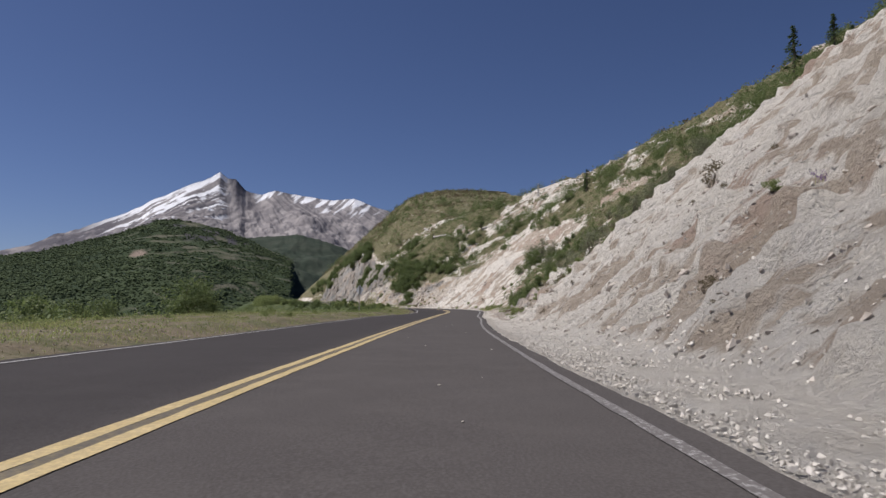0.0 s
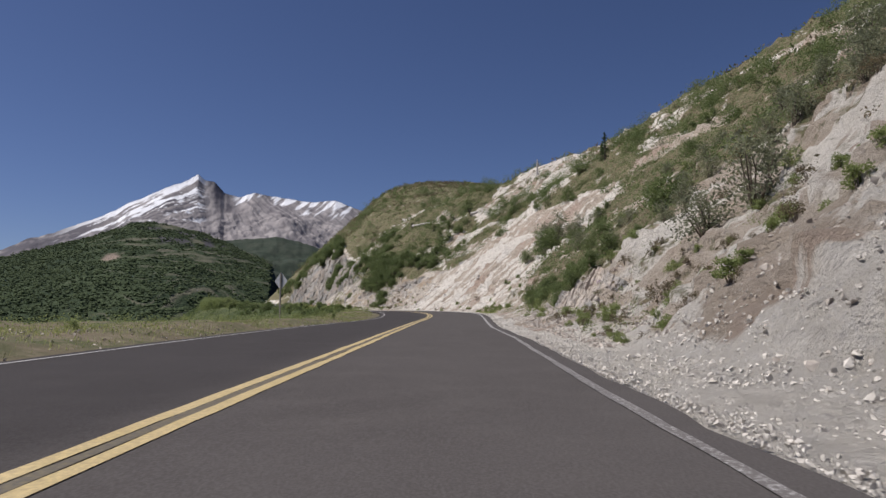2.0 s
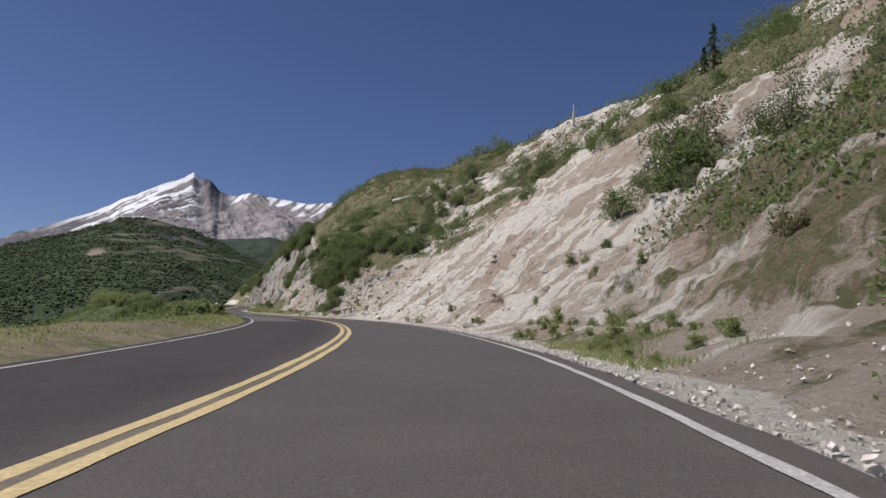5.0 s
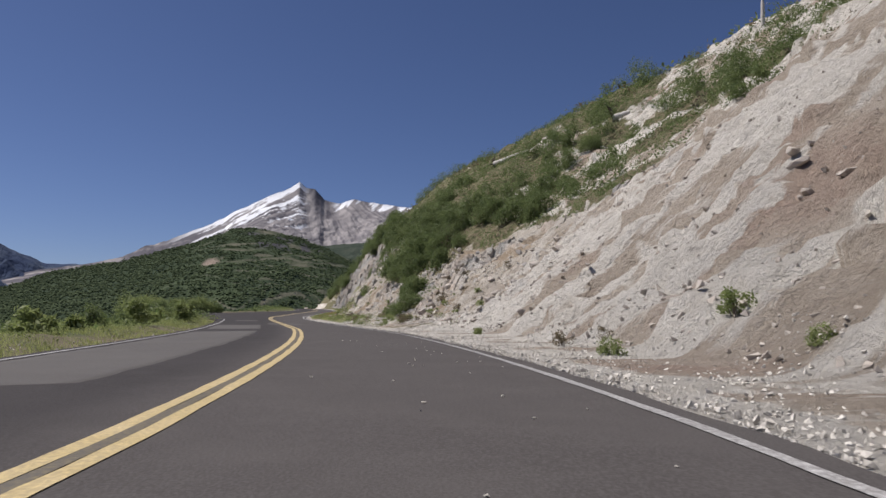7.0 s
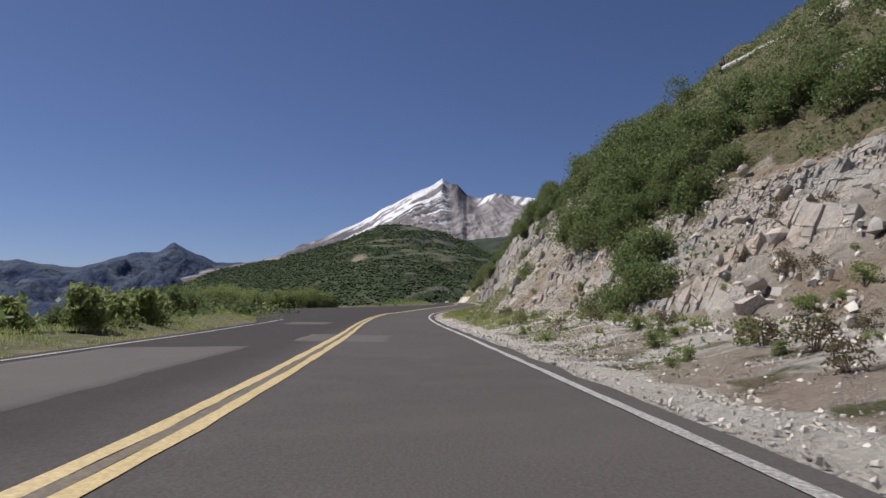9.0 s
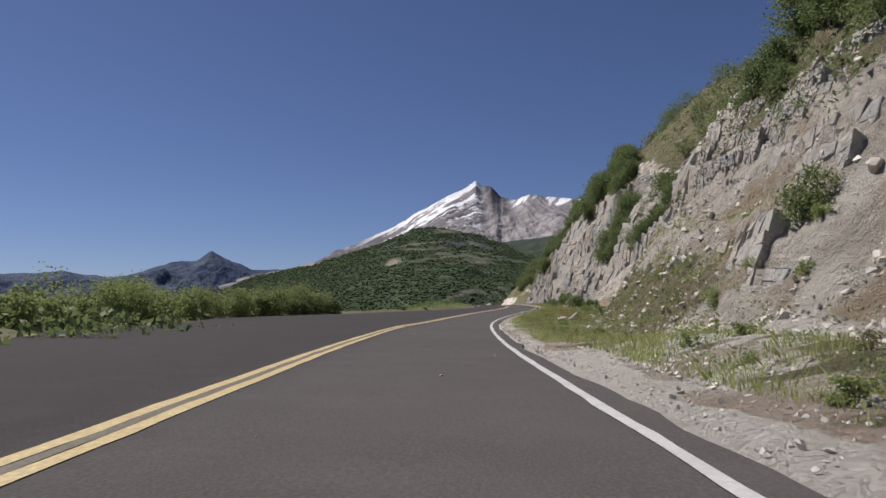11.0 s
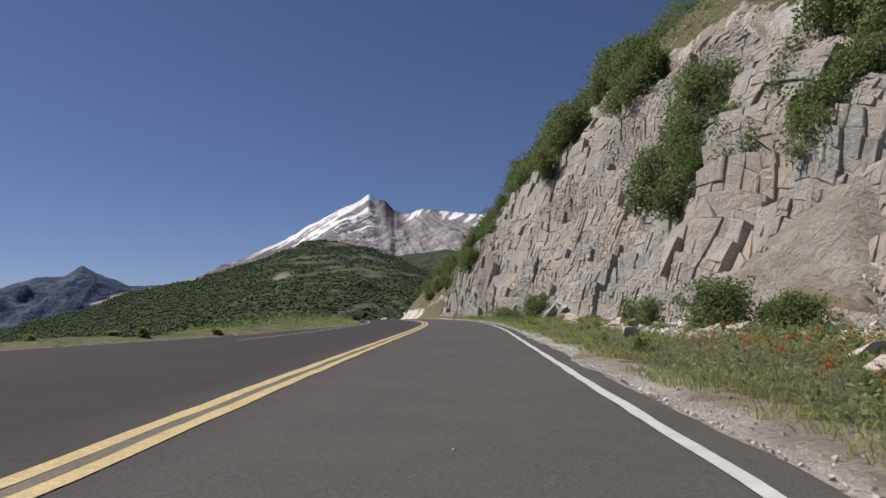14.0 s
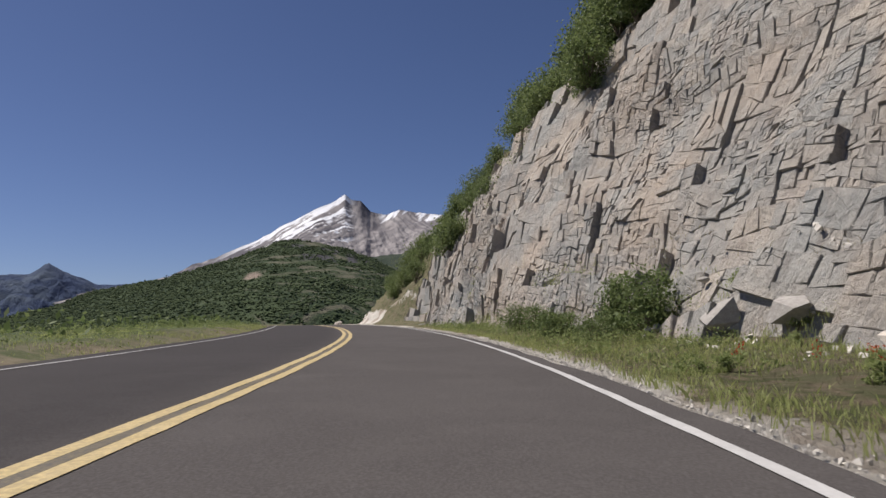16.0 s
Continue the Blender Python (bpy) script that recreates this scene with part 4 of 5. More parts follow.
ZONES += [(DRY, 5, 45, 4.2, 12, 40, 0.15, 0.5), (HERBS, 170, 255, 3.0, 6.4, 70, 0.25, 0.65), (ALDERS, 238, 252, 3.6, 4.6, 5, 0.35, 0.7), (DRY, 48, 56, 4.2, 8, 8, 0.4, 0.8), (HERBS + DRY, 38, 44, 3.8, 8.5, 30, 0.4, 0.8), (HERBS, 46, 64, 3.0, 7, 30, 0.3, 0.7)]
ZONES += [(ALDERS, 20, 50, -20, -15.5, 9, 0.8, 1.4), (ALDERS, 108, 150, -11.5, -8.4, 20, 0.3, 0.6), (ALDERS, 184, 214, "edge", 0.9, 20, 0.45, 0.85), (ALDERS, 150, 172, -15, -9.5, 18, 0.45, 0.9), (HERBS, 20, 100, -14, -7.5, 16, 0.4, 0.9), (HERBS, 225, 300, -12, -7.5, 10, 0.2, 0.45)]
rng = np.random.default_rng(5)
THICKET = [z for z in ZONES if z[3] != "edge" and z[3] >= 14]
for kinds, s0, s1, n0, n1, count, z0, z1 in ZONES:
    if (kinds, s0, s1, n0, n1, count, z0, z1) in THICKET:
        continue
    for _ in range(count):
        s_ = rng.uniform(s0, s1)
        n_ = rng.uniform(n0, n1) if n0 != "edge" else float(lerp_table(s_, ROAD)[4]) - n1 - rng.uniform(0, 3.0)
        if 158 < s_ < 183 and n_ > 16.5:
            continue
        plant(kinds, s_, n_, rng.uniform(z0, z1), rng)
# single ones that stand out
for kinds, s_, n_, size in ((ALDERS, 29, -18, 1.2), (ALDERS, 30.2, -19.5, 1.1), (WILLOWS, 49.8, 9.6, 1.7), (WILLOWS, 51.2, 8.6, 1.2), (ALDERS, 64.5, 11.5, 1.25), (WILLOWS, 99.5, 12.8, 2.1), (ALDERS, 96.5, 12.0, 1.7), (WILLOWS, 98.2, 13.6, 1.9), (WILLOWS, 63.5, 22, 1.6), (DRY, 25.7, 9.9, 1.6), (ALDERS, 239.4, 5.2, 0.95), (ALDERS, 240.6, 5.0, 0.8),
                            (ALDERS, 147.2, 7.2, 1.0), (ALDERS, 167.6, 7.0, 0.7), (ALDERS, 97.2, 8.9, 0.3), (ALDERS, 99.4, 8.3, 0.3), (HERBS, 97.9, 6.2, 0.6), (HERBS, 102.5, 5.0, 0.65), (HERBS, 103.3, 5.0, 0.6), (HERBS, 197, 6.3, 1.3), (HERBS, 198, 6.7, 1.3), (HERBS, 14.8, 7.1, 0.5)):
    plant(kinds, s_, n_, size, rng)
for s_, n_, k, size in ((74, 36, 0, 1.42), (62, 33.5, 0, 1.0), (118, 32, 0, 1.0), (120, 33, 1, 0.8), (126, 27, 1, 0.6), (58, 33, 1, 0.7)):
    p = stand(s_, n_, 0.1)
    copy_thing(FIRS[k], Matrix.Translation(p) @ Matrix.Rotation(s_, 4, "Z") @ Matrix.Diagonal((size, size, size, 1)))
for ob in ALDERS + WILLOWS + DRY + HERBS + FIRS:
    for ch in list(ob.children):
        bpy.data.objects.remove(ch)
    bpy.data.objects.remove(ob)


def thicket(name, label, zones, seed, mat=LEAF):
    """Bushes on the upper slope that run into one another."""
    rng = np.random.default_rng(seed)
    cs, al, ac = [], [], []
    for _k, s0, s1, n0, n1, count, z0, z1 in zones:
        for _ in range(count):
            s_, n_, size = rng.uniform(s0, s1), rng.uniform(n0, n1), rng.uniform(z0, z1)
            n_ = float(lerp_table(s_, ROAD)[4]) - n_ if _k == "edge" else n_
            if 164 < s_ < 183 and 20 < n_ < 36:
                continue
            w, h = size * rng.uniform(1.7, 2.6), size * rng.uniform(1.4, 2.1)
            base = stand(s_, n_, 0.05)
            for _c in range(30):
                a, r, e = rng.uniform(0, 2 * math.pi), math.sqrt(rng.uniform(0.06, 1.0)), rng.uniform(0.1, 1.0)
                wide = w / 2 * (0.75 + 0.35 * math.sin(a * 3 + seed + s_) * math.cos(a * 2 + n_)) * math.sqrt(1.15 - 0.75 * e)
                top = base + np.array([math.cos(a) * r * wide, math.sin(a) * r * wide, e * h * (1 - 0.25 * r)])
                p = top + np.clip(rng.normal(0, 1, (30, 3)), -1.7, 1.7) * rng.uniform(0.11, 0.2) * (w + h) / 2 * np.array([0.62, 0.62, 0.5])
                d = random_dirs(rng, 30, 0.2)
                o = np.cross(d, random_dirs(rng, 30, 0.8))
                ln = 0.085 * rng.uniform(0.6, 1.35, (30, 1))
                cs.append(p)
                al.append(d * ln)
                ac.append(o * ln * 0.6)
    return tagged(new(name, quads_mesh(name, np.concatenate(cs), np.concatenate(al), np.concatenate(ac), mat)), label, "thicket", kind="stuff")


thicket("alder_thicket", "dense green alder thicket on the upper slope", THICKET, 399)
thicket("verge_thicket", "low green thicket along the edge of the pull-out", [("edge", 172, 184, 0.7, 3.2, 18, 0.5, 0.9), ("edge", 184, 198, 0.8, 4.0, 50, 0.8, 1.5), ("edge", 198, 212, 0.9, 4.0, 46, 0.8, 1.4), ("edge", 212, 224, 0.8, 3.0, 6, 0.12, 0.22), ("edge", 108, 150, 1.4, 4.2, 36, 0.3, 0.6)], 398, LEAF_HERB)


def scrub(name, label, zones, mat, seed, leaf, per=22, spread=0.28):
    """Low cover on the slopes, too fine to count."""
    rng = np.random.default_rng(seed)
    cs, al, ac = [], [], []
    for s0, s1, n0, n1, count in zones:
        s_, n_ = rng.uniform(s0, s1, count), rng.uniform(n0, n1, count)
        keep = rng.uniform(0, 1, count) < (green_cover(s_, n_) if n0 > 0 else 0.9) * np.clip(0.75 + 1.2 * fbm(s_ * 0.25, n_ * 0.25, 3, seed), 0, 1)
        s_, n_ = s_[keep], n_[keep]
        base = place(s_, n_, surface_z(s_, n_))
        sz = rng.uniform(0.5, 1.5, len(s_))
        p = base[:, None, :] + np.clip(rng.normal(0, 1, (len(s_), per, 3)), -1.5, 1.5) * (spread * sz)[:, None, None] * np.array([1, 1, 0.55]) + np.array([0, 0, 0.12])
        m = p.reshape(-1, 3)
        d = random_dirs(rng, len(m), 0.5)
        o = np.cross(d, random_dirs(rng, len(m), 0.8))
        o /= np.linalg.norm(o, axis=1, keepdims=True) + 1e-9
        ln = leaf * rng.uniform(0.6, 1.4, (len(m), 1))
        cs.append(m)
        al.append(d * ln)
        ac.append(o * ln * 0.6)
    return tagged(new(name, quads_mesh(name, np.concatenate(cs), np.concatenate(al), np.concatenate(ac), mat)), label, "undergrowth", kind="stuff")


scrub("low_scrub", "low leafy scrub at the foot of the slope", [(46, 80, 3.2, 10, 900), (146, 170, 3, 9, 300), (170, 212, 2.2, 6.8, 1100), (221, 262, 2.5, 6.0, 900), (128, 170, 2.4, 6.0, 500), (95, 165, -10.5, -6.5, 700), (-2, 95, -15, -6.8, 900), (222, 290, -12, -6.8, 700)], LEAF_HERB, 402, 0.03, 34, 0.2)
scrub("hillside_scrub", "low green scrub over the upper slope", [(40, 135, 16, 45, 4200), (56, 112, 8, 26, 2200), (134, 206, 8.5, 40, 9000), (205, 300, 9, 45, 4500), (84, 104, 9, 14, 400)], LEAF, 401, 0.085, 24, 0.36)
scrub("dry_cover", "brownish dry cover over the upper slope", [(30, 135, 15, 45, 1900), (134, 300, 9, 45, 2000), (46, 80, 4.6, 18, 500)], LEAF_DRY, 402, 0.07, 18)
scrub("upper_slope_scrub", "mottled scrub high on the hillside", [(60, 190, 34, 100, 2600), (190, 345, 18, 100, 3600)], LEAF, 404, 0.24, 14, 0.7)
scrub("upper_dry_cover", "dry brown cover high on the hillside", [(60, 190, 34, 100, 2600), (190, 345, 18, 100, 6500)], LEAF_DRY, 405, 0.24, 12, 0.7)
scrub("slope_thicket", "green thicket below the road", [(-10, 110, -40, -15, 1500), (105, 180, -40, -8.5, 2600), (176, 226, -45, -22, 2200), (226, 300, -40, -9, 1500)], LEAF, 403, 0.13, 24, 0.55)


def grass(name, label, zones, mat, seed, height):
    rng = np.random.default_rng(seed)
    vs = []
    for s0, s1, n0, n1, count, hh in zones:
        s_, n_ = rng.uniform(s0, s1, count), rng.uniform(n0, n1, count)
        r_ = lerp_table(s_, ROAD)
        ok = (n_ > r_[2] + 0.22) | (n_ < r_[4] - 0.15)
        ok &= rng.uniform(0, 1, count) < np.clip(0.62 + 1.1 * fbm(s_ * 0.6, n_ * 0.8, 3, seed), 0.03, 1)
        s_, n_ = s_[ok], n_[ok]
        b = place(s_, n_, surface_z(s_, n_) - 0.02)
        m = len(b)
        hgt = height * hh * rng.uniform(0.35, 1.2, m)
        lean = rng.normal(0, 0.35, (m, 2)) * hgt[:, None]
        a = rng.uniform(0, 2 * math.pi, m)
        side = np.stack([np.cos(a), np.sin(a), 0 * a], 1) * rng.uniform(0.003, 0.008, m)[:, None]
        mid = b + np.concatenate([lean * 0.35, (hgt * 0.6)[:, None]], 1)
        tip = b + np.concatenate([lean, hgt[:, None]], 1)
        vs.append(np.stack([b - side, b + side, mid + side * 0.8, tip, mid - side * 0.8], 1).reshape(-1, 3))
    v = np.concatenate(vs)
    return tagged(new(name, tri_mesh(name, v, np.arange(len(v)).reshape(-1, 5), mat)), label, "grass", kind="stuff")


grass("roadside_grass", "green roadside grass below the rock", [(168, 206, 2.0, 7.4, 95000, 0.34), (206, 213, 2.2, 6.2, 10000, 0.34), (213, 221, 2.2, 4.5, 9000, 0.34), (221, 262, 2.2, 6.2, 60000, 0.36), (79, 88, 2.55, 4.2, 8000, 0.36), (149, 170, 2.5, 4.4, 16000, 0.45)], GRASS, 411, 0.36)
grass("dry_roadside_grass", "straw-coloured grass on the verge", [(168, 262, 2.3, 6.6, 32000, 0.5), (-2, 60, -16, -6.6, 13000, 0.4), (60, 108, -14, -6.4, 7000, 0.4), (82, 96, 3.4, 5.2, 2000, 0.3)], GRASS_DRY, 412, 0.30)
grass("verge_grass", "short green grass on the verge", [(-2, 60, -17, -6.6, 50000, 0.42), (60, 110, -15, -6.3, 36000, 0.42), (100, 165, -10, -5.9, 46000, 0.5), (174, 226, -24, -15, 24000, 0.8), (222, 290, -12, -6.3, 50000, 0.4)], GRASS, 413, 0.28)


def flowers(name, label, spots, mat, seed, category="flower", stem=GRASS):
    """A patch of wild flowers: stalks and heads of small petals."""
    for s_, n_, count, spread in spots:
        r = np.random.default_rng(seed + int(s_ * 10))
        root = new(name)
        root.location = stand(s_, n_)
        b = r.normal(0, spread, (count, 3)) * (1, 1, 0)
        h = r.uniform(0.14, 0.30, count)
        tagged(part("stalk_tuft", tubes_mesh("stalk_tuft", [tube([p, p + (0.02, 0.01, hh)], [0.006, 0.003], 3) for p, hh in zip(b, h)], stem), root), kind="stuff")
        m = np.repeat(b + np.stack([0 * h, 0 * h, h], 1), 14, 0) + r.normal(0, 0.035, (count * 14, 3))
        d = random_dirs(r, len(m), 0.8)
        o = np.cross(d, random_dirs(r, len(m)))
        tagged(part("flower_mass", quads_mesh("flower_mass", m, d * 0.021, o * 0.015, mat), root), kind="stuff")
        tagged(root, label, category, "wild flowers by the road")


flowers("red_wildflowers", "patch of red wild flowers in roadside grass", [(183.5, 3.6, 7, 0.7), (186, 4.0, 8, 0.8), (189, 3.6, 6, 0.6), (192, 4.2, 9, 0.9), (203, 4.0, 9, 1.1), (208, 3.8, 8, 0.9), (187, 5.0, 10, 0.5), (196, 4.5, 18, 1.0), (199, 5.6, 22, 1.1), (202.5, 4.5, 18, 0.9), (191, 5.6, 12, 0.7), (200, 5.2, 14, 0.8), (206, 5.4, 16, 0.8), (212, 5.2, 14, 0.7), (219, 4.6, 8, 0.5), (224, 5.0, 12, 0.8), (226, 4.3, 9, 0.3), (231, 4.4, 8, 0.6), (228, 3.6, 5, 0.3)], PETAL_RED, 420)
flowers("violet_wildflowers", "tuft of violet wild flowers on the ledge", [(55.3, 5.9, 12, 0.18), (58.7, 6.3, 10, 0.18), (91.7, 10.1, 10, 0.2), (93.4, 9.4, 8, 0.2), (98.5, 8.4, 9, 0.18), (13.5, 7.4, 7, 0.15)], PETAL_VIOLET, 430)

# woods on the far hill
def far_woods(count, seed):
    rng = np.random.default_rng(seed)
    src = bpy.data.objects["wooded_hill"].data
    co = np.zeros(len(src.vertices) * 3, np.float32)
    src.vertices.foreach_get("co", co)
    co = co.reshape(-1, 3)
    terr = np.zeros(len(co), np.float32)
    src.attributes["terrace"].data.foreach_get("value", terr)
    scar = np.zeros(len(co), np.float32)
    src.attributes["scar"].data.foreach_get("value", scar)
    ok = np.where((terr < 0.60) & (scar < 0.1) & (co[:, 2] > -70))[0]
    idx = rng.choice(ok, count)
    p = co[idx] + rng.normal(0, 5.0, (count, 3)) * (1, 1, 0)
    r = rng.uniform(1.4, 3.4, count)
    tall = rng.uniform(0.7, 1.5, count)
    unit = np.array([(1, 0, 0.35), (0.3, 0.95, 0.45), (-0.8, 0.6, 0.3), (-0.8, -0.6, 0.5), (0.3, -0.95, 0.35), (0.1, 0.1, 1.0), (0, 0, -0.3)])
    f = np.array([(0, 1, 5), (1, 2, 5), (2, 3, 5), (3, 4, 5), (4, 0, 5), (1, 0, 6), (2, 1, 6), (3, 2, 6), (4, 3, 6), (0, 4, 6)])
    a = rng.uniform(0, 6.28, count)
    rot = np.stack([np.stack([np.cos(a), -np.sin(a), 0 * a], 1), np.stack([np.sin(a), np.cos(a), 0 * a], 1), np.stack([0 * a, 0 * a, 1 + 0 * a], 1)], 1)
    jit = unit * rng.uniform(0.75, 1.25, (count, 7, 1))
    v = np.einsum("nij,nkj->nki", rot, jit) * np.stack([r, r, r * tall], 1)[:, None, :] + p[:, None, :]
    fs = (f[None] + (np.arange(count) * 7)[:, None, None]).reshape(-1, 3)
    tagged(new("far_woods", tri_mesh("far_woods", v.reshape(-1, 3), fs, FARLEAF)), "dark green woods on the far hill", "forest", kind="stuff")


k = Nodes("far_leaf", 0.95, 0.1)
FARLEAF = k.done(k.mix(k.island(), (0.052, 0.076, 0.038), (0.086, 0.112, 0.054)))
far_woods(42000, 441)

# ---- stones ----
def shard(seed, worn=0.0, points=11):
    """A broken stone: the solid round a few uneven points, its edges worn off where asked."""
    bm = bmesh.new()
    r = np.random.default_rng(seed)
    p = random_dirs(r, points, 0.0) * r.uniform(0.75, 1.1, (points, 1)) * np.array([1.0, 0.85, 0.7])
    for c in p:
        bm.verts.new(c)
    hull = bmesh.ops.convex_hull(bm, input=list(bm.verts))
    bmesh.ops.delete(bm, geom=list({g for g in hull["geom_interior"] + hull["geom_unused"] if isinstance(g, bmesh.types.BMVert)}), context="VERTS")
    if worn:
        bmesh.ops.bevel(bm, geom=list(bm.edges), offset=worn, segments=1, affect="EDGES")
    bmesh.ops.triangulate(bm, faces=list(bm.faces))
    bm.verts.index_update()
    verts = np.array([v.co[:] for v in bm.verts])
    faces = np.array([[v.index for v in f.verts] for f in bm.faces])
    bm.free()
    return verts, faces


SHAPES = [shard(500 + i, 0.0, 9) for i in range(10)]


def stones(name, label, zones, mat, seed):
    rng = np.random.default_rng(seed)
    vs, fs, o = [], [], 0
    for s0, s1, n0, n1, count, z0, z1 in zones:
        s_, n_ = rng.uniform(s0, s1, count), n0 + (n1 - n0) * rng.uniform(0, 1, count) ** 1.5
        if n0 > 0:
            n_ = np.maximum(n_, lerp_table(s_, ROAD)[2] + 0.06)
        size = z0 + (z1 - z0) * rng.uniform(0, 1, count) ** 3
        p = place(s_, n_, surface_z(s_, n_) + size * 0.2)
        kind = rng.integers(0, 10, count)
        for i in range(10):
            m = np.where(kind == i)[0]
            if not len(m):
                continue
            v, f = SHAPES[i]
            q = rng.normal(size=(len(m), 4))
            w, x, y, z = (q / np.linalg.norm(q, axis=1, keepdims=True)).T
            rot = np.stack([np.stack([1 - 2 * (y * y + z * z), 2 * (x * y - z * w), 2 * (x * z + y * w)], 1), np.stack([2 * (x * y + z * w), 1 - 2 * (x * x + z * z), 2 * (y * z - x * w)], 1), np.stack([2 * (x * z - y * w), 2 * (y * z + x * w), 1 - 2 * (x * x + y * y)], 1)], 1)
            solid = v[None] * rng.uniform(0.6, 1.3, (len(m), 1, 3)) * size[m][:, None, None]
            vs.append((np.einsum("nij,nkj->nki", rot, solid) + p[m][:, None, :]).reshape(-1, 3))
            fs.append((f[None] + o + (np.arange(len(m)) * len(v))[:, None, None]).reshape(-1, 3))
            o += len(m) * len(v)
    return tagged(new(name, tri_mesh(name, np.concatenate(vs), np.concatenate(fs), mat)), label, "stones", kind="stuff")


stones("scree", "pale loose stones fallen from the cut", [(-2, 46, 1.7, 4.0, 20000, 0.008, 0.034), (-2, 46, 2.6, 5.6, 6000, 0.012, 0.06), (-2, 46, 3.4, 9, 6000, 0.010, 0.07), (46, 100, 2.1, 6.5, 5000, 0.008, 0.05), (98, 132, 2.5, 6.0, 12000, 0.008, 0.045), (92, 135, -6.7, -5.95, 300, 0.01, 0.06)] + [(128, 172, 2.4, 6, 12000, 0.010, 0.052), (128, 182, 4.5, 12, 8000, 0.015, 0.13), (172, 206, 6, 9.5, 1000, 0.03, 0.18), (208, 222, 6.2, 10, 2600, 0.015, 0.13), (211, 220.5, 4.6, 8.5, 2600, 0.015, 0.12), (222, 262, 4.6, 6.8, 700, 0.02, 0.12)], STONE, 511)
stones("slope_stones", "small tan stones stuck in the ash slope", [(-2, 46, 3.4, 14, 3600, 0.012, 0.10), (100, 135, 5, 16, 3200, 0.015, 0.12), (41, 62, 2.7, 6, 6000, 0.012, 0.09), (-2, 70, -9.5, -6.3, 2600, 0.01, 0.06)], SLOPE_STONE, 513)
stones("shoulder_gravel", "pale gravel along the asphalt edge", [(-2, 168, 1.65, 2.6, 5200, 0.008, 0.034), (60, 165, 1.9, 3.0, 2500, 0.01, 0.05), (165, 262, 1.5, 2.3, 7000, 0.006, 0.032)], GRAVEL, 512)



def grit(name, label, spots, seed):
    """Small stones that lie on the asphalt."""
    rng = np.random.default_rng(seed)
    for s0, s1, n0, n1, count in spots:
        for _ in range(count):
            s_, n_ = rng.uniform(s0, s1), rng.uniform(n0, n1)
            ob = new(name, GRIT[int(rng.integers(3))])
            size = rng.uniform(0.008, 0.022)
            p = place(np.array([s_]), np.array([n_]), size * 0.5)[0]
            ob.matrix_world = Matrix.Translation(p) @ Matrix.Rotation(rng.uniform(0, 6), 4, "Z") @ Matrix.Diagonal((size * 1.3, size, size, 1))
            tagged(ob, label, "stone", "stones on the road")


GRIT = [tri_mesh("loose_stone", *SHAPES[i], GRAVEL) for i in range(3)]
grit("loose_stone", "small pale stone lying on the asphalt", [(100, 116, 0.2, 1.7, 26), (96, 126, -1, 1.8, 18), (4, 40, -1.4, 1.2, 10), (140, 220, -1.2, 1.2, 14)], 91)

BOULDERS = []
for i in range(6):
    v, f = shard(540 + i, 0.0, 22)
    BOULDERS.append(tri_mesh("boulder", v, f, BOULDER if i < 3 else SLOPE_STONE))


def boulder(i, s_, n_, size, seed, label, flat=1.0):
    r = np.random.default_rng(seed)
    ob = new("boulder", BOULDERS[i])
    p = stand(s_, n_)
    p[2] += size * 0.35 * flat
    ob.matrix_world = Matrix.Translation(p) @ Euler((r.normal(0, 0.3), r.normal(0, 0.3), r.uniform(0, 6.28))).to_matrix().to_4x4() @ Matrix.Diagonal((size * r.uniform(0.8, 1.3), size * r.uniform(0.8, 1.2), size * r.uniform(0.75, 1.05) * flat, 1))
    return tagged(ob, label, "boulder", "boulders below the cut")


rng = np.random.default_rng(77)
for s0, s1, n0, n1, count, z0, z1, kinds, label in (
        (126, 170, 5.4, 13, 90, 0.10, 0.34, (0, 3, 4), "angular pale boulder lodged in rubble"), (6, 44, 4.6, 11, 26, 0.08, 0.25, (3, 4), "angular stone stuck in the ash slope"),
        (100, 126, 6, 13, 14, 0.08, 0.22, (3, 5), "angular stone stuck in the ash slope"), (185, 208, 6.6, 8.4, 18, 0.15, 0.4, (0, 1, 2), "grey block fallen from the rock face"),
        (226, 262, 4.4, 6.2, 14, 0.12, 0.3, (0, 1, 2), "grey block fallen from the rock face"), (54, 61, 4.4, 6.6, 6, 0.12, 0.3, (3, 4, 5), "tan block of a small outcrop"), (211, 221, 4.9, 8.4, 26, 0.12, 0.34, (3, 4, 5), "pale block in the rubble fan")):
    for _ in range(count):
        boulder(kinds[int(rng.integers(len(kinds)))], rng.uniform(s0, s1), rng.uniform(n0, n1), rng.uniform(z0, z1), int(rng.integers(1e6)), label)
for i, s_, n_, size, label in ((1, 214.1, 4.1, 0.3, "rounded grey boulder in the grass"), (4, 186.6, 4.3, 0.28, "pale stone in the grass"), (1, 188.2, 4.9, 0.34, "grey boulder in the grass"), (4, 97.9, 6.7, 0.32, "large pale boulder on the ash slope"),
                               (0, 236.6, 5.5, 0.5, "large angular block under the rock face"), (2, 235.0, 5.9, 0.45, "large angular block under the rock face"), (3, 99.0, 3.6, 0.25, "round pale stone at the road edge"), (4, 327.0, 2.4, 0.6, "white rock pile beside the bend"), (3, 329.0, 2.0, 0.5, "white rock pile beside the bend"), (4, 330.5, 1.9, 0.45, "white rock pile beside the bend")):
    boulder(i, s_, n_, size, int(s_ * 10), label)
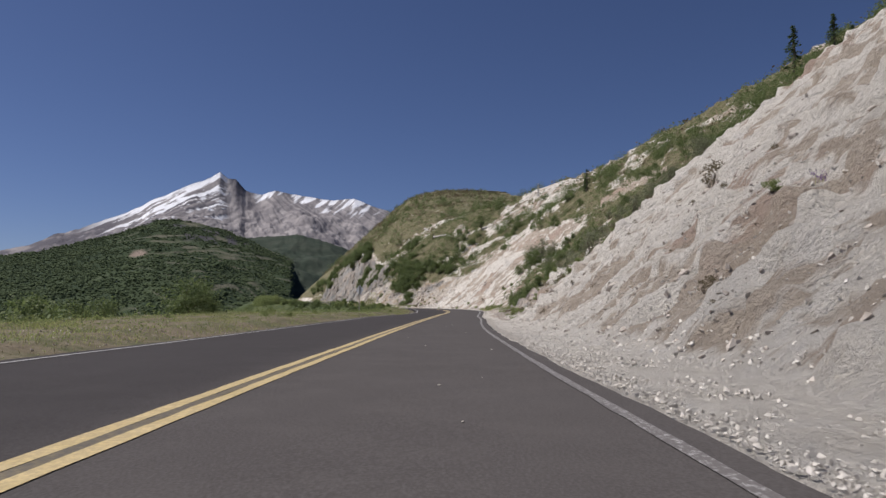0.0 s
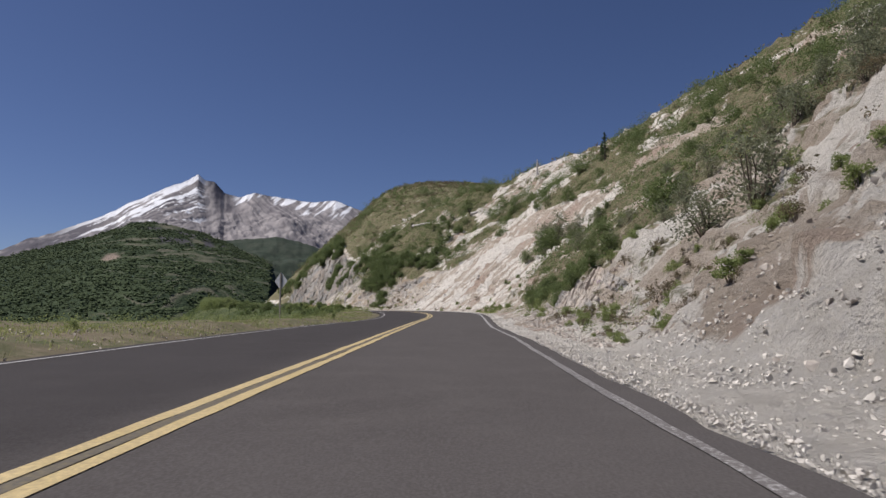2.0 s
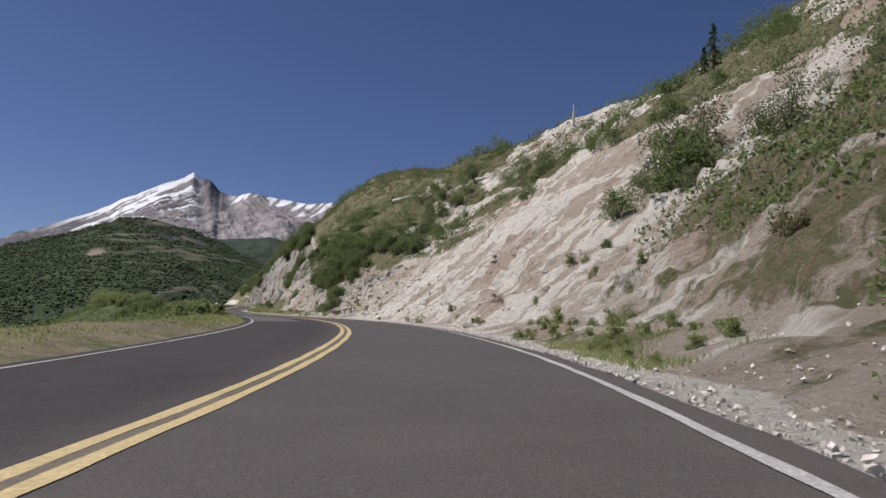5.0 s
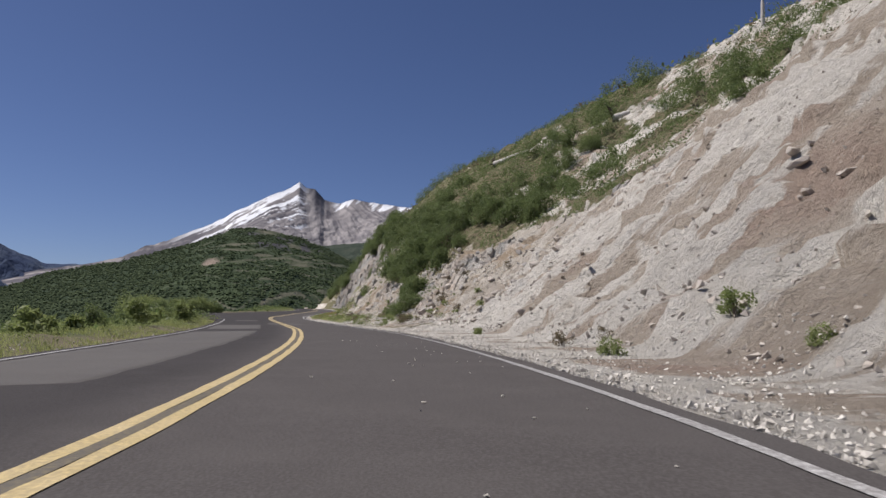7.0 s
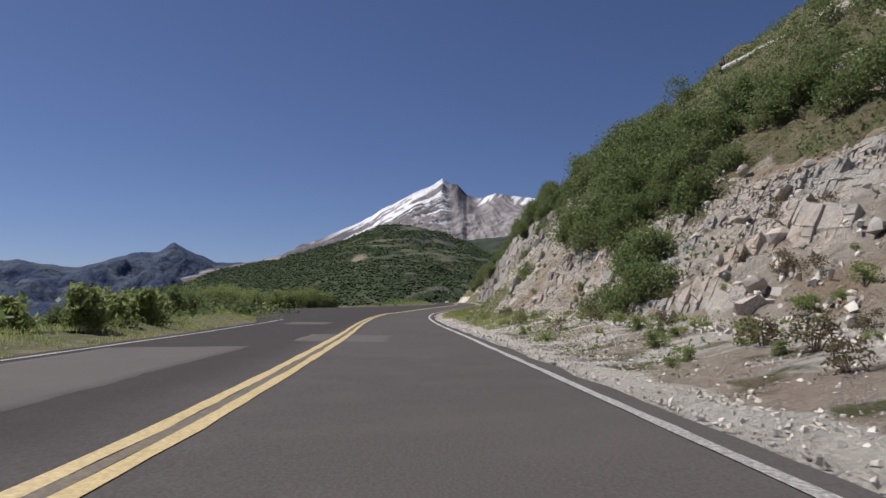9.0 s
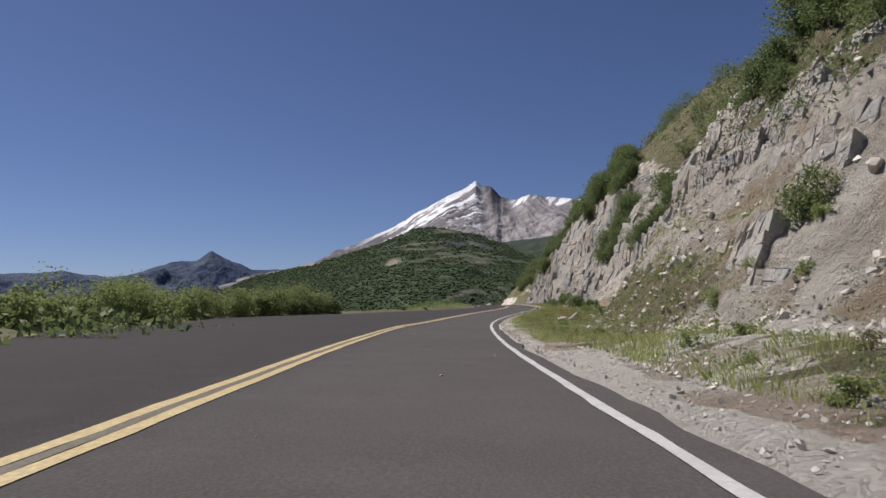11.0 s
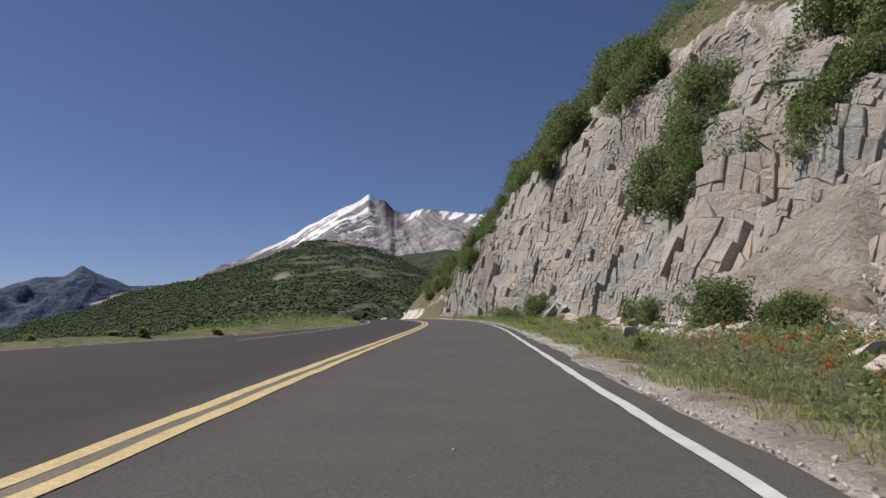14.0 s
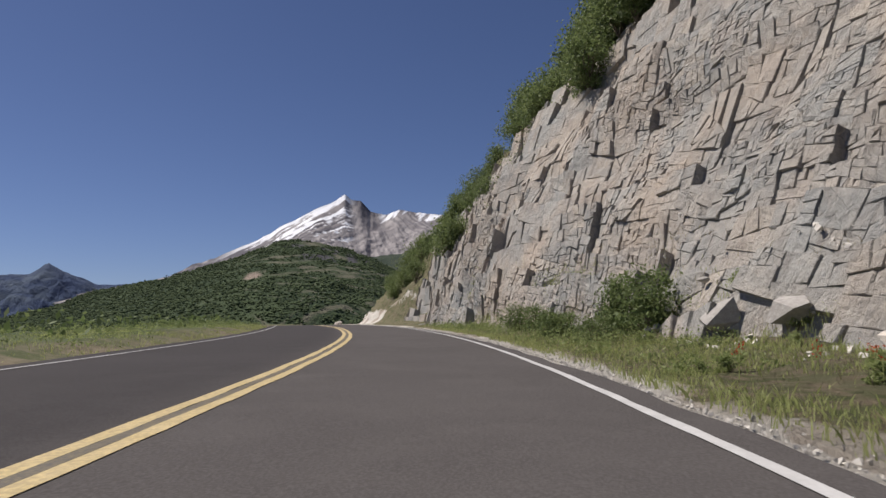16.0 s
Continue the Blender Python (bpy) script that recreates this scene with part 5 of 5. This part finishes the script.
for i, s_, n_, size, label in ((3, 229.6, 5.2, 0.55, "flat pale rock slab in the grass"), (4, 231.8, 5.6, 0.6, "flat pale rock slab in the grass"), (5, 227.4, 4.9, 0.5, "flat pale rock slab in the grass"), (3, 204.3, 4.4, 0.32, "flat pale rock slab in the grass"), (4, 205.6, 4.9, 0.4, "flat pale rock slab in the grass"),
                               (3, 111.4, 9.5, 0.26, "crusted ash lump on the bare slope"), (4, 112.4, 9.3, 0.22, "crusted ash lump on the bare slope"), (5, 113.2, 9.7, 0.24, "crusted ash lump on the bare slope"), (3, 110.6, 10.0, 0.2, "crusted ash lump on the bare slope")):
    boulder(i, s_, n_, size, int(s_ * 10), label, 0.35 if n_ < 8 else 0.7)

# ---- single things ----
def road_sign(s_, n_):
    """The bare back of a diamond-shaped sign on a post."""
    root = new("road_sign")
    root.matrix_world = Matrix.Translation(stand(s_, n_)) @ Matrix.Rotation(radians(-32), 4, "Z")
    bm = bmesh.new()
    bmesh.ops.create_cube(bm, size=1.0, matrix=Matrix.Translation((0, 0, 1.35)) @ Matrix.Diagonal((0.09, 0.06, 3.0, 1)))
    bmesh.ops.bevel(bm, geom=list(bm.edges), offset=0.008, segments=1, affect="EDGES")
    me = bpy.data.meshes.new("post")
    bm.to_mesh(me)
    bm.free()
    me.materials.append(POST)
    part("post", me, root, "grey weathered post")
    bm = bmesh.new()
    bmesh.ops.create_cube(bm, size=1.0, matrix=Matrix.Translation((0, 0.045, 2.35)) @ Matrix.Rotation(radians(45), 4, "Y") @ Matrix.Diagonal((0.76, 0.012, 0.76, 1)))
    bmesh.ops.bevel(bm, geom=[e for e in bm.edges if abs(e.verts[0].co.y - e.verts[1].co.y) > 0.005], offset=0.05, segments=3, affect="EDGES")
    me = bpy.data.meshes.new("panel")
    bm.to_mesh(me)
    bm.free()
    me.materials.append(METAL)
    part("panel", me, root, "bare aluminium back of the sign")
    for dz in (-0.22, 0.22):
        bm = bmesh.new()
        bmesh.ops.create_cone(bm, cap_ends=True, segments=8, radius1=0.018, radius2=0.018, depth=0.02, matrix=Matrix.Translation((0, -0.04, 2.35 + dz)) @ Matrix.Rotation(radians(90), 4, "X"))
        me = bpy.data.meshes.new("bolt")
        bm.to_mesh(me)
        bm.free()
        me.materials.append(METAL)
        part("bolt", me, root)
    tagged(root, "diamond road sign seen from its bare back", "sign")


road_sign(69.0, -10.7)


def fallen_log(name, label, a, b, r0, r1, mat, roots=True):
    """A trunk lying from a to b, its root end at a."""
    a, b = np.array(a), np.array(b)
    root = new(name)
    root.location = a
    d = b - a
    rng_ = np.random.default_rng(int(abs(a[0]) * 10))
    pts = [d * t + rng_.normal(0, 0.03, 3) for t in np.linspace(0, 1, 9)]
    part("trunk", tubes_mesh("trunk", [tube(pts, np.linspace(r0, r1, 9), 10)], mat), root)
    if roots:
        tb = []
        u = -d / np.linalg.norm(d)
        for i in range(9):
            w = rng_.normal(0, 1, 3)
            w -= u * (w @ u)
            w /= np.linalg.norm(w)
            L = rng_.uniform(0.5, 1.1) * r0 * 4
            tb.append(tube([np.zeros(3), w * L * 0.5 + u * 0.1, w * L + u * rng_.uniform(0, 0.3)], [r0 * 0.5, r0 * 0.28, 0.02], 5))
        part("root_plate", tubes_mesh("root_plate", tb, DARKWOOD), root, "dark broken roots")
    tagged(root, label, "log")


fallen_log("fallen_log", "bleached fallen trunk with broken roots", stand(176.8, 23.1) + np.array([0, 0, 0.6]), stand(169.3, 24.9) + np.array([0, 0, 0.5]), 0.30, 0.18, DRIFTWOOD)
fallen_log("driftwood_stump", "bleached root stump on the slope", stand(156, 28.5) + np.array([0, 0, 0.4]), stand(155.0, 29.6) + np.array([0, 0, 0.9]), 0.35, 0.25, DRIFTWOOD)
fallen_log("fallen_log", "bleached trunk lying on the scrub slope", stand(128, 30) + np.array([0, 0, 0.4]), stand(122, 32) + np.array([0, 0, 0.4]), 0.2, 0.14, DRIFTWOOD, False)
fallen_log("fallen_log", "thin bleached trunk on the upper slope", stand(226, 30) + np.array([0, 0, 0.4]), stand(214, 31) + np.array([0, 0, 0.4]), 0.25, 0.14, DRIFTWOOD, False)
fallen_log("log_barrier", "long dark weathered log along the pull-out", place(np.array([205.0]), np.array([-20.6]), 0.35)[0], place(np.array([211.0]), np.array([-17.2]), 0.35)[0], 0.36, 0.32, DARKWOOD, False)


def snag(s_, n_, h):
    root = new("dead_snag")
    root.location = stand(s_, n_, 0.2)
    part("trunk", tubes_mesh("trunk", [tube([(0, 0, 0), (0.05, 0, h * 0.6), (0.02, 0, h)], [0.22, 0.17, 0.06], 7)], DRIFTWOOD), root)
    part("branch_stub", tubes_mesh("branch_stub", [tube([(0, 0, h * 0.6), (0.5, 0.1, h * 0.72)], [0.06, 0.02], 5)], DRIFTWOOD), root)
    tagged(root, "grey dead snag on the skyline", "tree")


snag(150, 40.5, 3.2)


# the jointed rock: a face broken into blocks along steep and level joints
def clip(poly, p, q):
    """The part of a convex outline that lies left of the line from p along q."""
    side = (poly[:, 1] - p[1]) * q[0] - (poly[:, 0] - p[0]) * q[1]
    out = []
    for i in range(len(poly)):
        a, b, sa, sb = poly[i - 1], poly[i], side[i - 1], side[i]
        if (sa >= 0) != (sb >= 0):
            out.append(a + (b - a) * (sa / (sa - sb)))
        if sb >= 0:
            out.append(b)
    return np.array(out)


def outline_area(poly):
    x, y = poly[:, 0], poly[:, 1]
    return 0.5 * abs(np.dot(x, np.roll(y, 1)) - np.dot(y, np.roll(x, 1)))


def fracture(poly, limit, rng, out, off=0.0, grad=(0.0, 0.0), tone=0.5):
    """Splits an outline again and again; blocks that broke apart late share their place and tone."""
    area = outline_area(poly)
    mid = poly.mean(0)
    if area < limit(mid) * rng.choice((0.3, 0.7, 1.0, 1.5, 2.4)):
        out.append((poly, off, grad, tone))
        return
    tall = 1.0 + 0.7 * rng.uniform()
    w, h = np.ptp(poly[:, 0]), np.ptp(poly[:, 1]) * tall
    ang = rng.normal(90, 7) if w > h else rng.normal(3, 8)
    if rng.uniform() < 0.07 and area < 6:
        ang += rng.choice((-1, 1)) * rng.uniform(25, 48)
    q = np.array((math.cos(radians(ang)), math.sin(radians(ang))))
    p = mid + np.array((w, h / tall)) * rng.uniform(-0.2, 0.2, 2)
    k = min(1.0, math.sqrt(area) / 2.2) if area < 14 else (2.2 if area < 34 else 0.0)
    for sign in (1, -1):
        piece = clip(poly, p, q * sign)
        if len(piece) > 2 and outline_area(piece) > 0.008:
            fracture(piece, limit, rng, out, off + rng.normal(0, 0.036) * k, (grad[0] * 0.7 + rng.normal(0, 0.05) * (k > 0), grad[1] * 0.7 + rng.normal(0, 0.022) * (k > 0)), float(np.clip(tone + rng.normal(0, 0.13) * (0.3 + 0.7 * (k > 0)), 0, 1)))


def face_point(s, u, d):
    f_, b1, hh, b2, cp, lv = lerp_table(s, CUT)
    a = np.radians(b1)
    return place(s, f_ + 0.5 + u * np.cos(a) - np.sin(a) * d, u * np.sin(a) + np.cos(a) * d)


def block_solid(poly, base, g, rng):
    """One block: a flat or slightly domed front with worn edges, and sides that run into the hill."""
    c = poly.mean(0)
    size = math.sqrt(outline_area(poly))
    rel = poly - c
    dist = np.linalg.norm(rel, axis=1, keepdims=True)
    gap = 0.009 if rng.uniform() < 0.3 else 0.0015
    rim = c + rel * (1 - np.minimum(gap / dist, 0.3))
    worn = min(0.03, 0.045 * size) * rng.choice((0.12, 0.2, 0.4, 1.0, 1.5))
    inner = c + rel * (1 - np.minimum((gap + 0.01 + worn * rng.uniform(0.6, 1.5)) / dist, 0.5))
    n = len(poly)
    su = np.concatenate([rim, rim, inner, [c]])
    d_all = np.concatenate([np.full(n, base - 0.75), base + (rim - c) @ g - worn * rng.uniform(0.5, 1.3, n), base + (inner - c) @ g + rng.normal(0, 0.016, n), [base + rng.normal(0.0, 0.022) * min(1, size)]])
    faces = []
    for i in range(n):
        j = (i + 1) % n
        faces += [(i, j, n + j), (i, n + j, n + i), (n + i, n + j, 2 * n + j), (n + i, 2 * n + j, 2 * n + i), (2 * n + i, 2 * n + j, 3 * n)]
    return su, d_all, np.array(faces)


def rock_face(name, s0, s1, seed, thick, near, mat=ROCK, low=-0.8, fine=0.8, steep=0.42, high=lambda s: 99.0 + 0 * s, ends=(3.5, 4.0), wave=0.8, rough=1.0, tier=1.0, label="grey and tan jointed rock face in angular blocks"):
    """The rock behind, and its blocks: those of one stretch as pieces of their own, the rest joined."""
    def reach(s):
        f_, b1, hh, *_r = lerp_table(s, CUT)
        return np.minimum(high(s), hh / np.sin(np.radians(b1)))

    def swell(s, u):
        end = smooth(0, ends[0], s - s0) * (1 - smooth(s1 - ends[1], s1, s)) * (1 - smooth(0.88, 1.03, u / reach(s)))
        rib = wave * 0.5 * (0.5 - np.abs(fbm(s * 0.26 + 3, u * 0.07, 2, seed + 42)))
        return thick + wave * fbm(s * 0.09, u * 0.12, 3, seed + 40) + rib - 1.5 * (1 - end)
    s = np.arange(s0, s1, 0.3)
    S, V = np.meshgrid(s, np.linspace(-0.12, 1.02, 50), indexing="ij")
    U = V * reach(S)
    face = tagged(new(name, grid_mesh(name, face_point(S, U, swell(S, U) - 0.42), mat, {"block": 0.25 + 0 * S})), label, kind="structure")
    rng = np.random.default_rng(seed)
    top = float(np.max(U))
    gs, gu = np.meshgrid(np.arange(s0 - 1, s1 + 2, 0.5), np.arange(-1, top + 2, 0.5), indexing="ij")
    broken = fbm(gs * 0.13 + 4, gu * 0.2, 3, seed + 55)
    sizes = fine * np.where((gs > 211) & (gs < 219), 0.45, 1.0) * (0.10 + 1.5 * smooth(-0.05, 0.55, broken) + 0.25 * smooth(-0.5, 0.05, broken))

    def limit(m):
        return sizes[min(max(int((m[0] - s0 + 1) * 2), 0), sizes.shape[0] - 1), min(max(int((m[1] + 1) * 2), 0), sizes.shape[1] - 1)]
    sizes = np.minimum(sizes, 0.2) if rough > 1 else sizes
    pieces = []
    beds, i = [], s0
    while i < s1 - 0.5:
        wide = rng.uniform(3.0, 7.5)
        end_ = s1 if s1 - i - wide < 2 else i + wide
        lift, u0 = rng.normal(0, 0.06), low
        while u0 < top + 0.5:
            h = rng.choice((0.8, 1.2, 1.7, 2.4, 3.2)) * tier * rng.uniform(0.85, 1.15)
            got = []
            fracture(np.array([(i, u0), (end_, u0), (end_, u0 + h), (i, u0 + h)]), limit, rng, got, lift + rng.normal(0, 0.05))
            pieces += got
            beds += [u0 + h / 2] * len(got)
            u0 += h
        i = end_
    beds = np.array(beds)
    outlines = [p[0] for p in pieces]
    flat = np.concatenate(outlines)
    flat = flat + np.stack([0.28 * fbm(flat[:, 0] * 0.35, flat[:, 1] * 0.35, 2, seed + 5), 0.22 * fbm(flat[:, 0] * 0.35 + 9, flat[:, 1] * 0.35, 2, seed + 6)], 1)
    outlines = np.split(flat, np.cumsum([len(p) for p in outlines])[:-1])
    mids = np.array([p.mean(0) for p in outlines])
    keep = (mids[:, 1] < reach(mids[:, 0]) + 0.3) & (mids[:, 1] > low - 0.1)
    base = swell(mids[:, 0], mids[:, 1])
    slant = steep / np.tan(np.radians(lerp_table(mids[:, 0], CUT)[1]))
    base = base + slant * (mids[:, 1] - beds)
    lean = slant + np.clip((swell(mids[:, 0], mids[:, 1] + 0.3) - swell(mids[:, 0], mids[:, 1] - 0.3)) / 0.6, -0.4, 0.4)
    turn = np.clip((swell(mids[:, 0] + 0.3, mids[:, 1]) - swell(mids[:, 0] - 0.3, mids[:, 1])) / 0.6, -0.5, 0.5)
    solids = []
    for i in np.where(keep)[0]:
        _p, off, grad, tone = pieces[i]
        solids.append((block_solid(outlines[i], base[i] + min(max(off * rough, -0.24), 0.22), np.clip(np.array(grad) * rough, -0.28, 0.28) + np.array((turn[i], lean[i])), rng), tone, mids[i]))
    su = np.concatenate([b[0][0] for b in solids])
    pts = np.split(face_point(su[:, 0], su[:, 1], np.concatenate([b[0][1] for b in solids])), np.cumsum([len(b[0][1]) for b in solids])[:-1])
    rest_v, rest_f, rest_b, o, own = [], [], [], 0, 0
    for p, ((_su, _d, faces), tone, c) in zip(pts, solids):
        if near[0] < c[0] < near[1] and c[1] < near[2] and own < 300:
            me = tri_mesh("rock_block", p, faces, mat)
            at = me.attributes.new("block", "FLOAT", "POINT")
            at.data.foreach_set("value", np.full(len(p), tone, np.float32))
            part("rock_block", me, face)
            own += 1
        else:
            rest_v.append(p)
            rest_f.append(faces + o)
            rest_b.append(np.full(len(p), tone, np.float32))
            o += len(p)
    if rest_v:
        me = tri_mesh("rock_mass", np.concatenate(rest_v), np.concatenate(rest_f), mat)
        at = me.attributes.new("block", "FLOAT", "POINT")
        at.data.foreach_set("value", np.concatenate(rest_b))
        tagged(part("rock_mass", me, face), kind="stuff")


rock_face("rock_face_1", 181, 221, 100, 0.25, (186, 210, 9.0))
rock_face("rock_face_2", 215, 286, 200, 0.18, (224, 250, 6.5))
rock_face("rock_outcrop", 127, 184, 300, -0.20, (134, 152, 9.0), ROCK_PALE, 0.3, 0.20, 0.45, lambda s: np.interp(s, [128, 146, 151, 157, 163, 170, 182], [14, 13, 9, 5, 8, 11, 12]), (3.5, 3.0), 0.5, 1.3, 0.5, "pale broken rock outcrop above loose rubble")
rock_face("rock_ledge", 52.5, 62.5, 400, 0.28, (52, 63, 9.0), ROCK_TAN, -0.6, 0.16, 0.4, lambda s: 3.4 + 0 * s, (2.0, 2.5), 0.5, 0.6, 0.5, "tan blocky ledge in the ash slope")
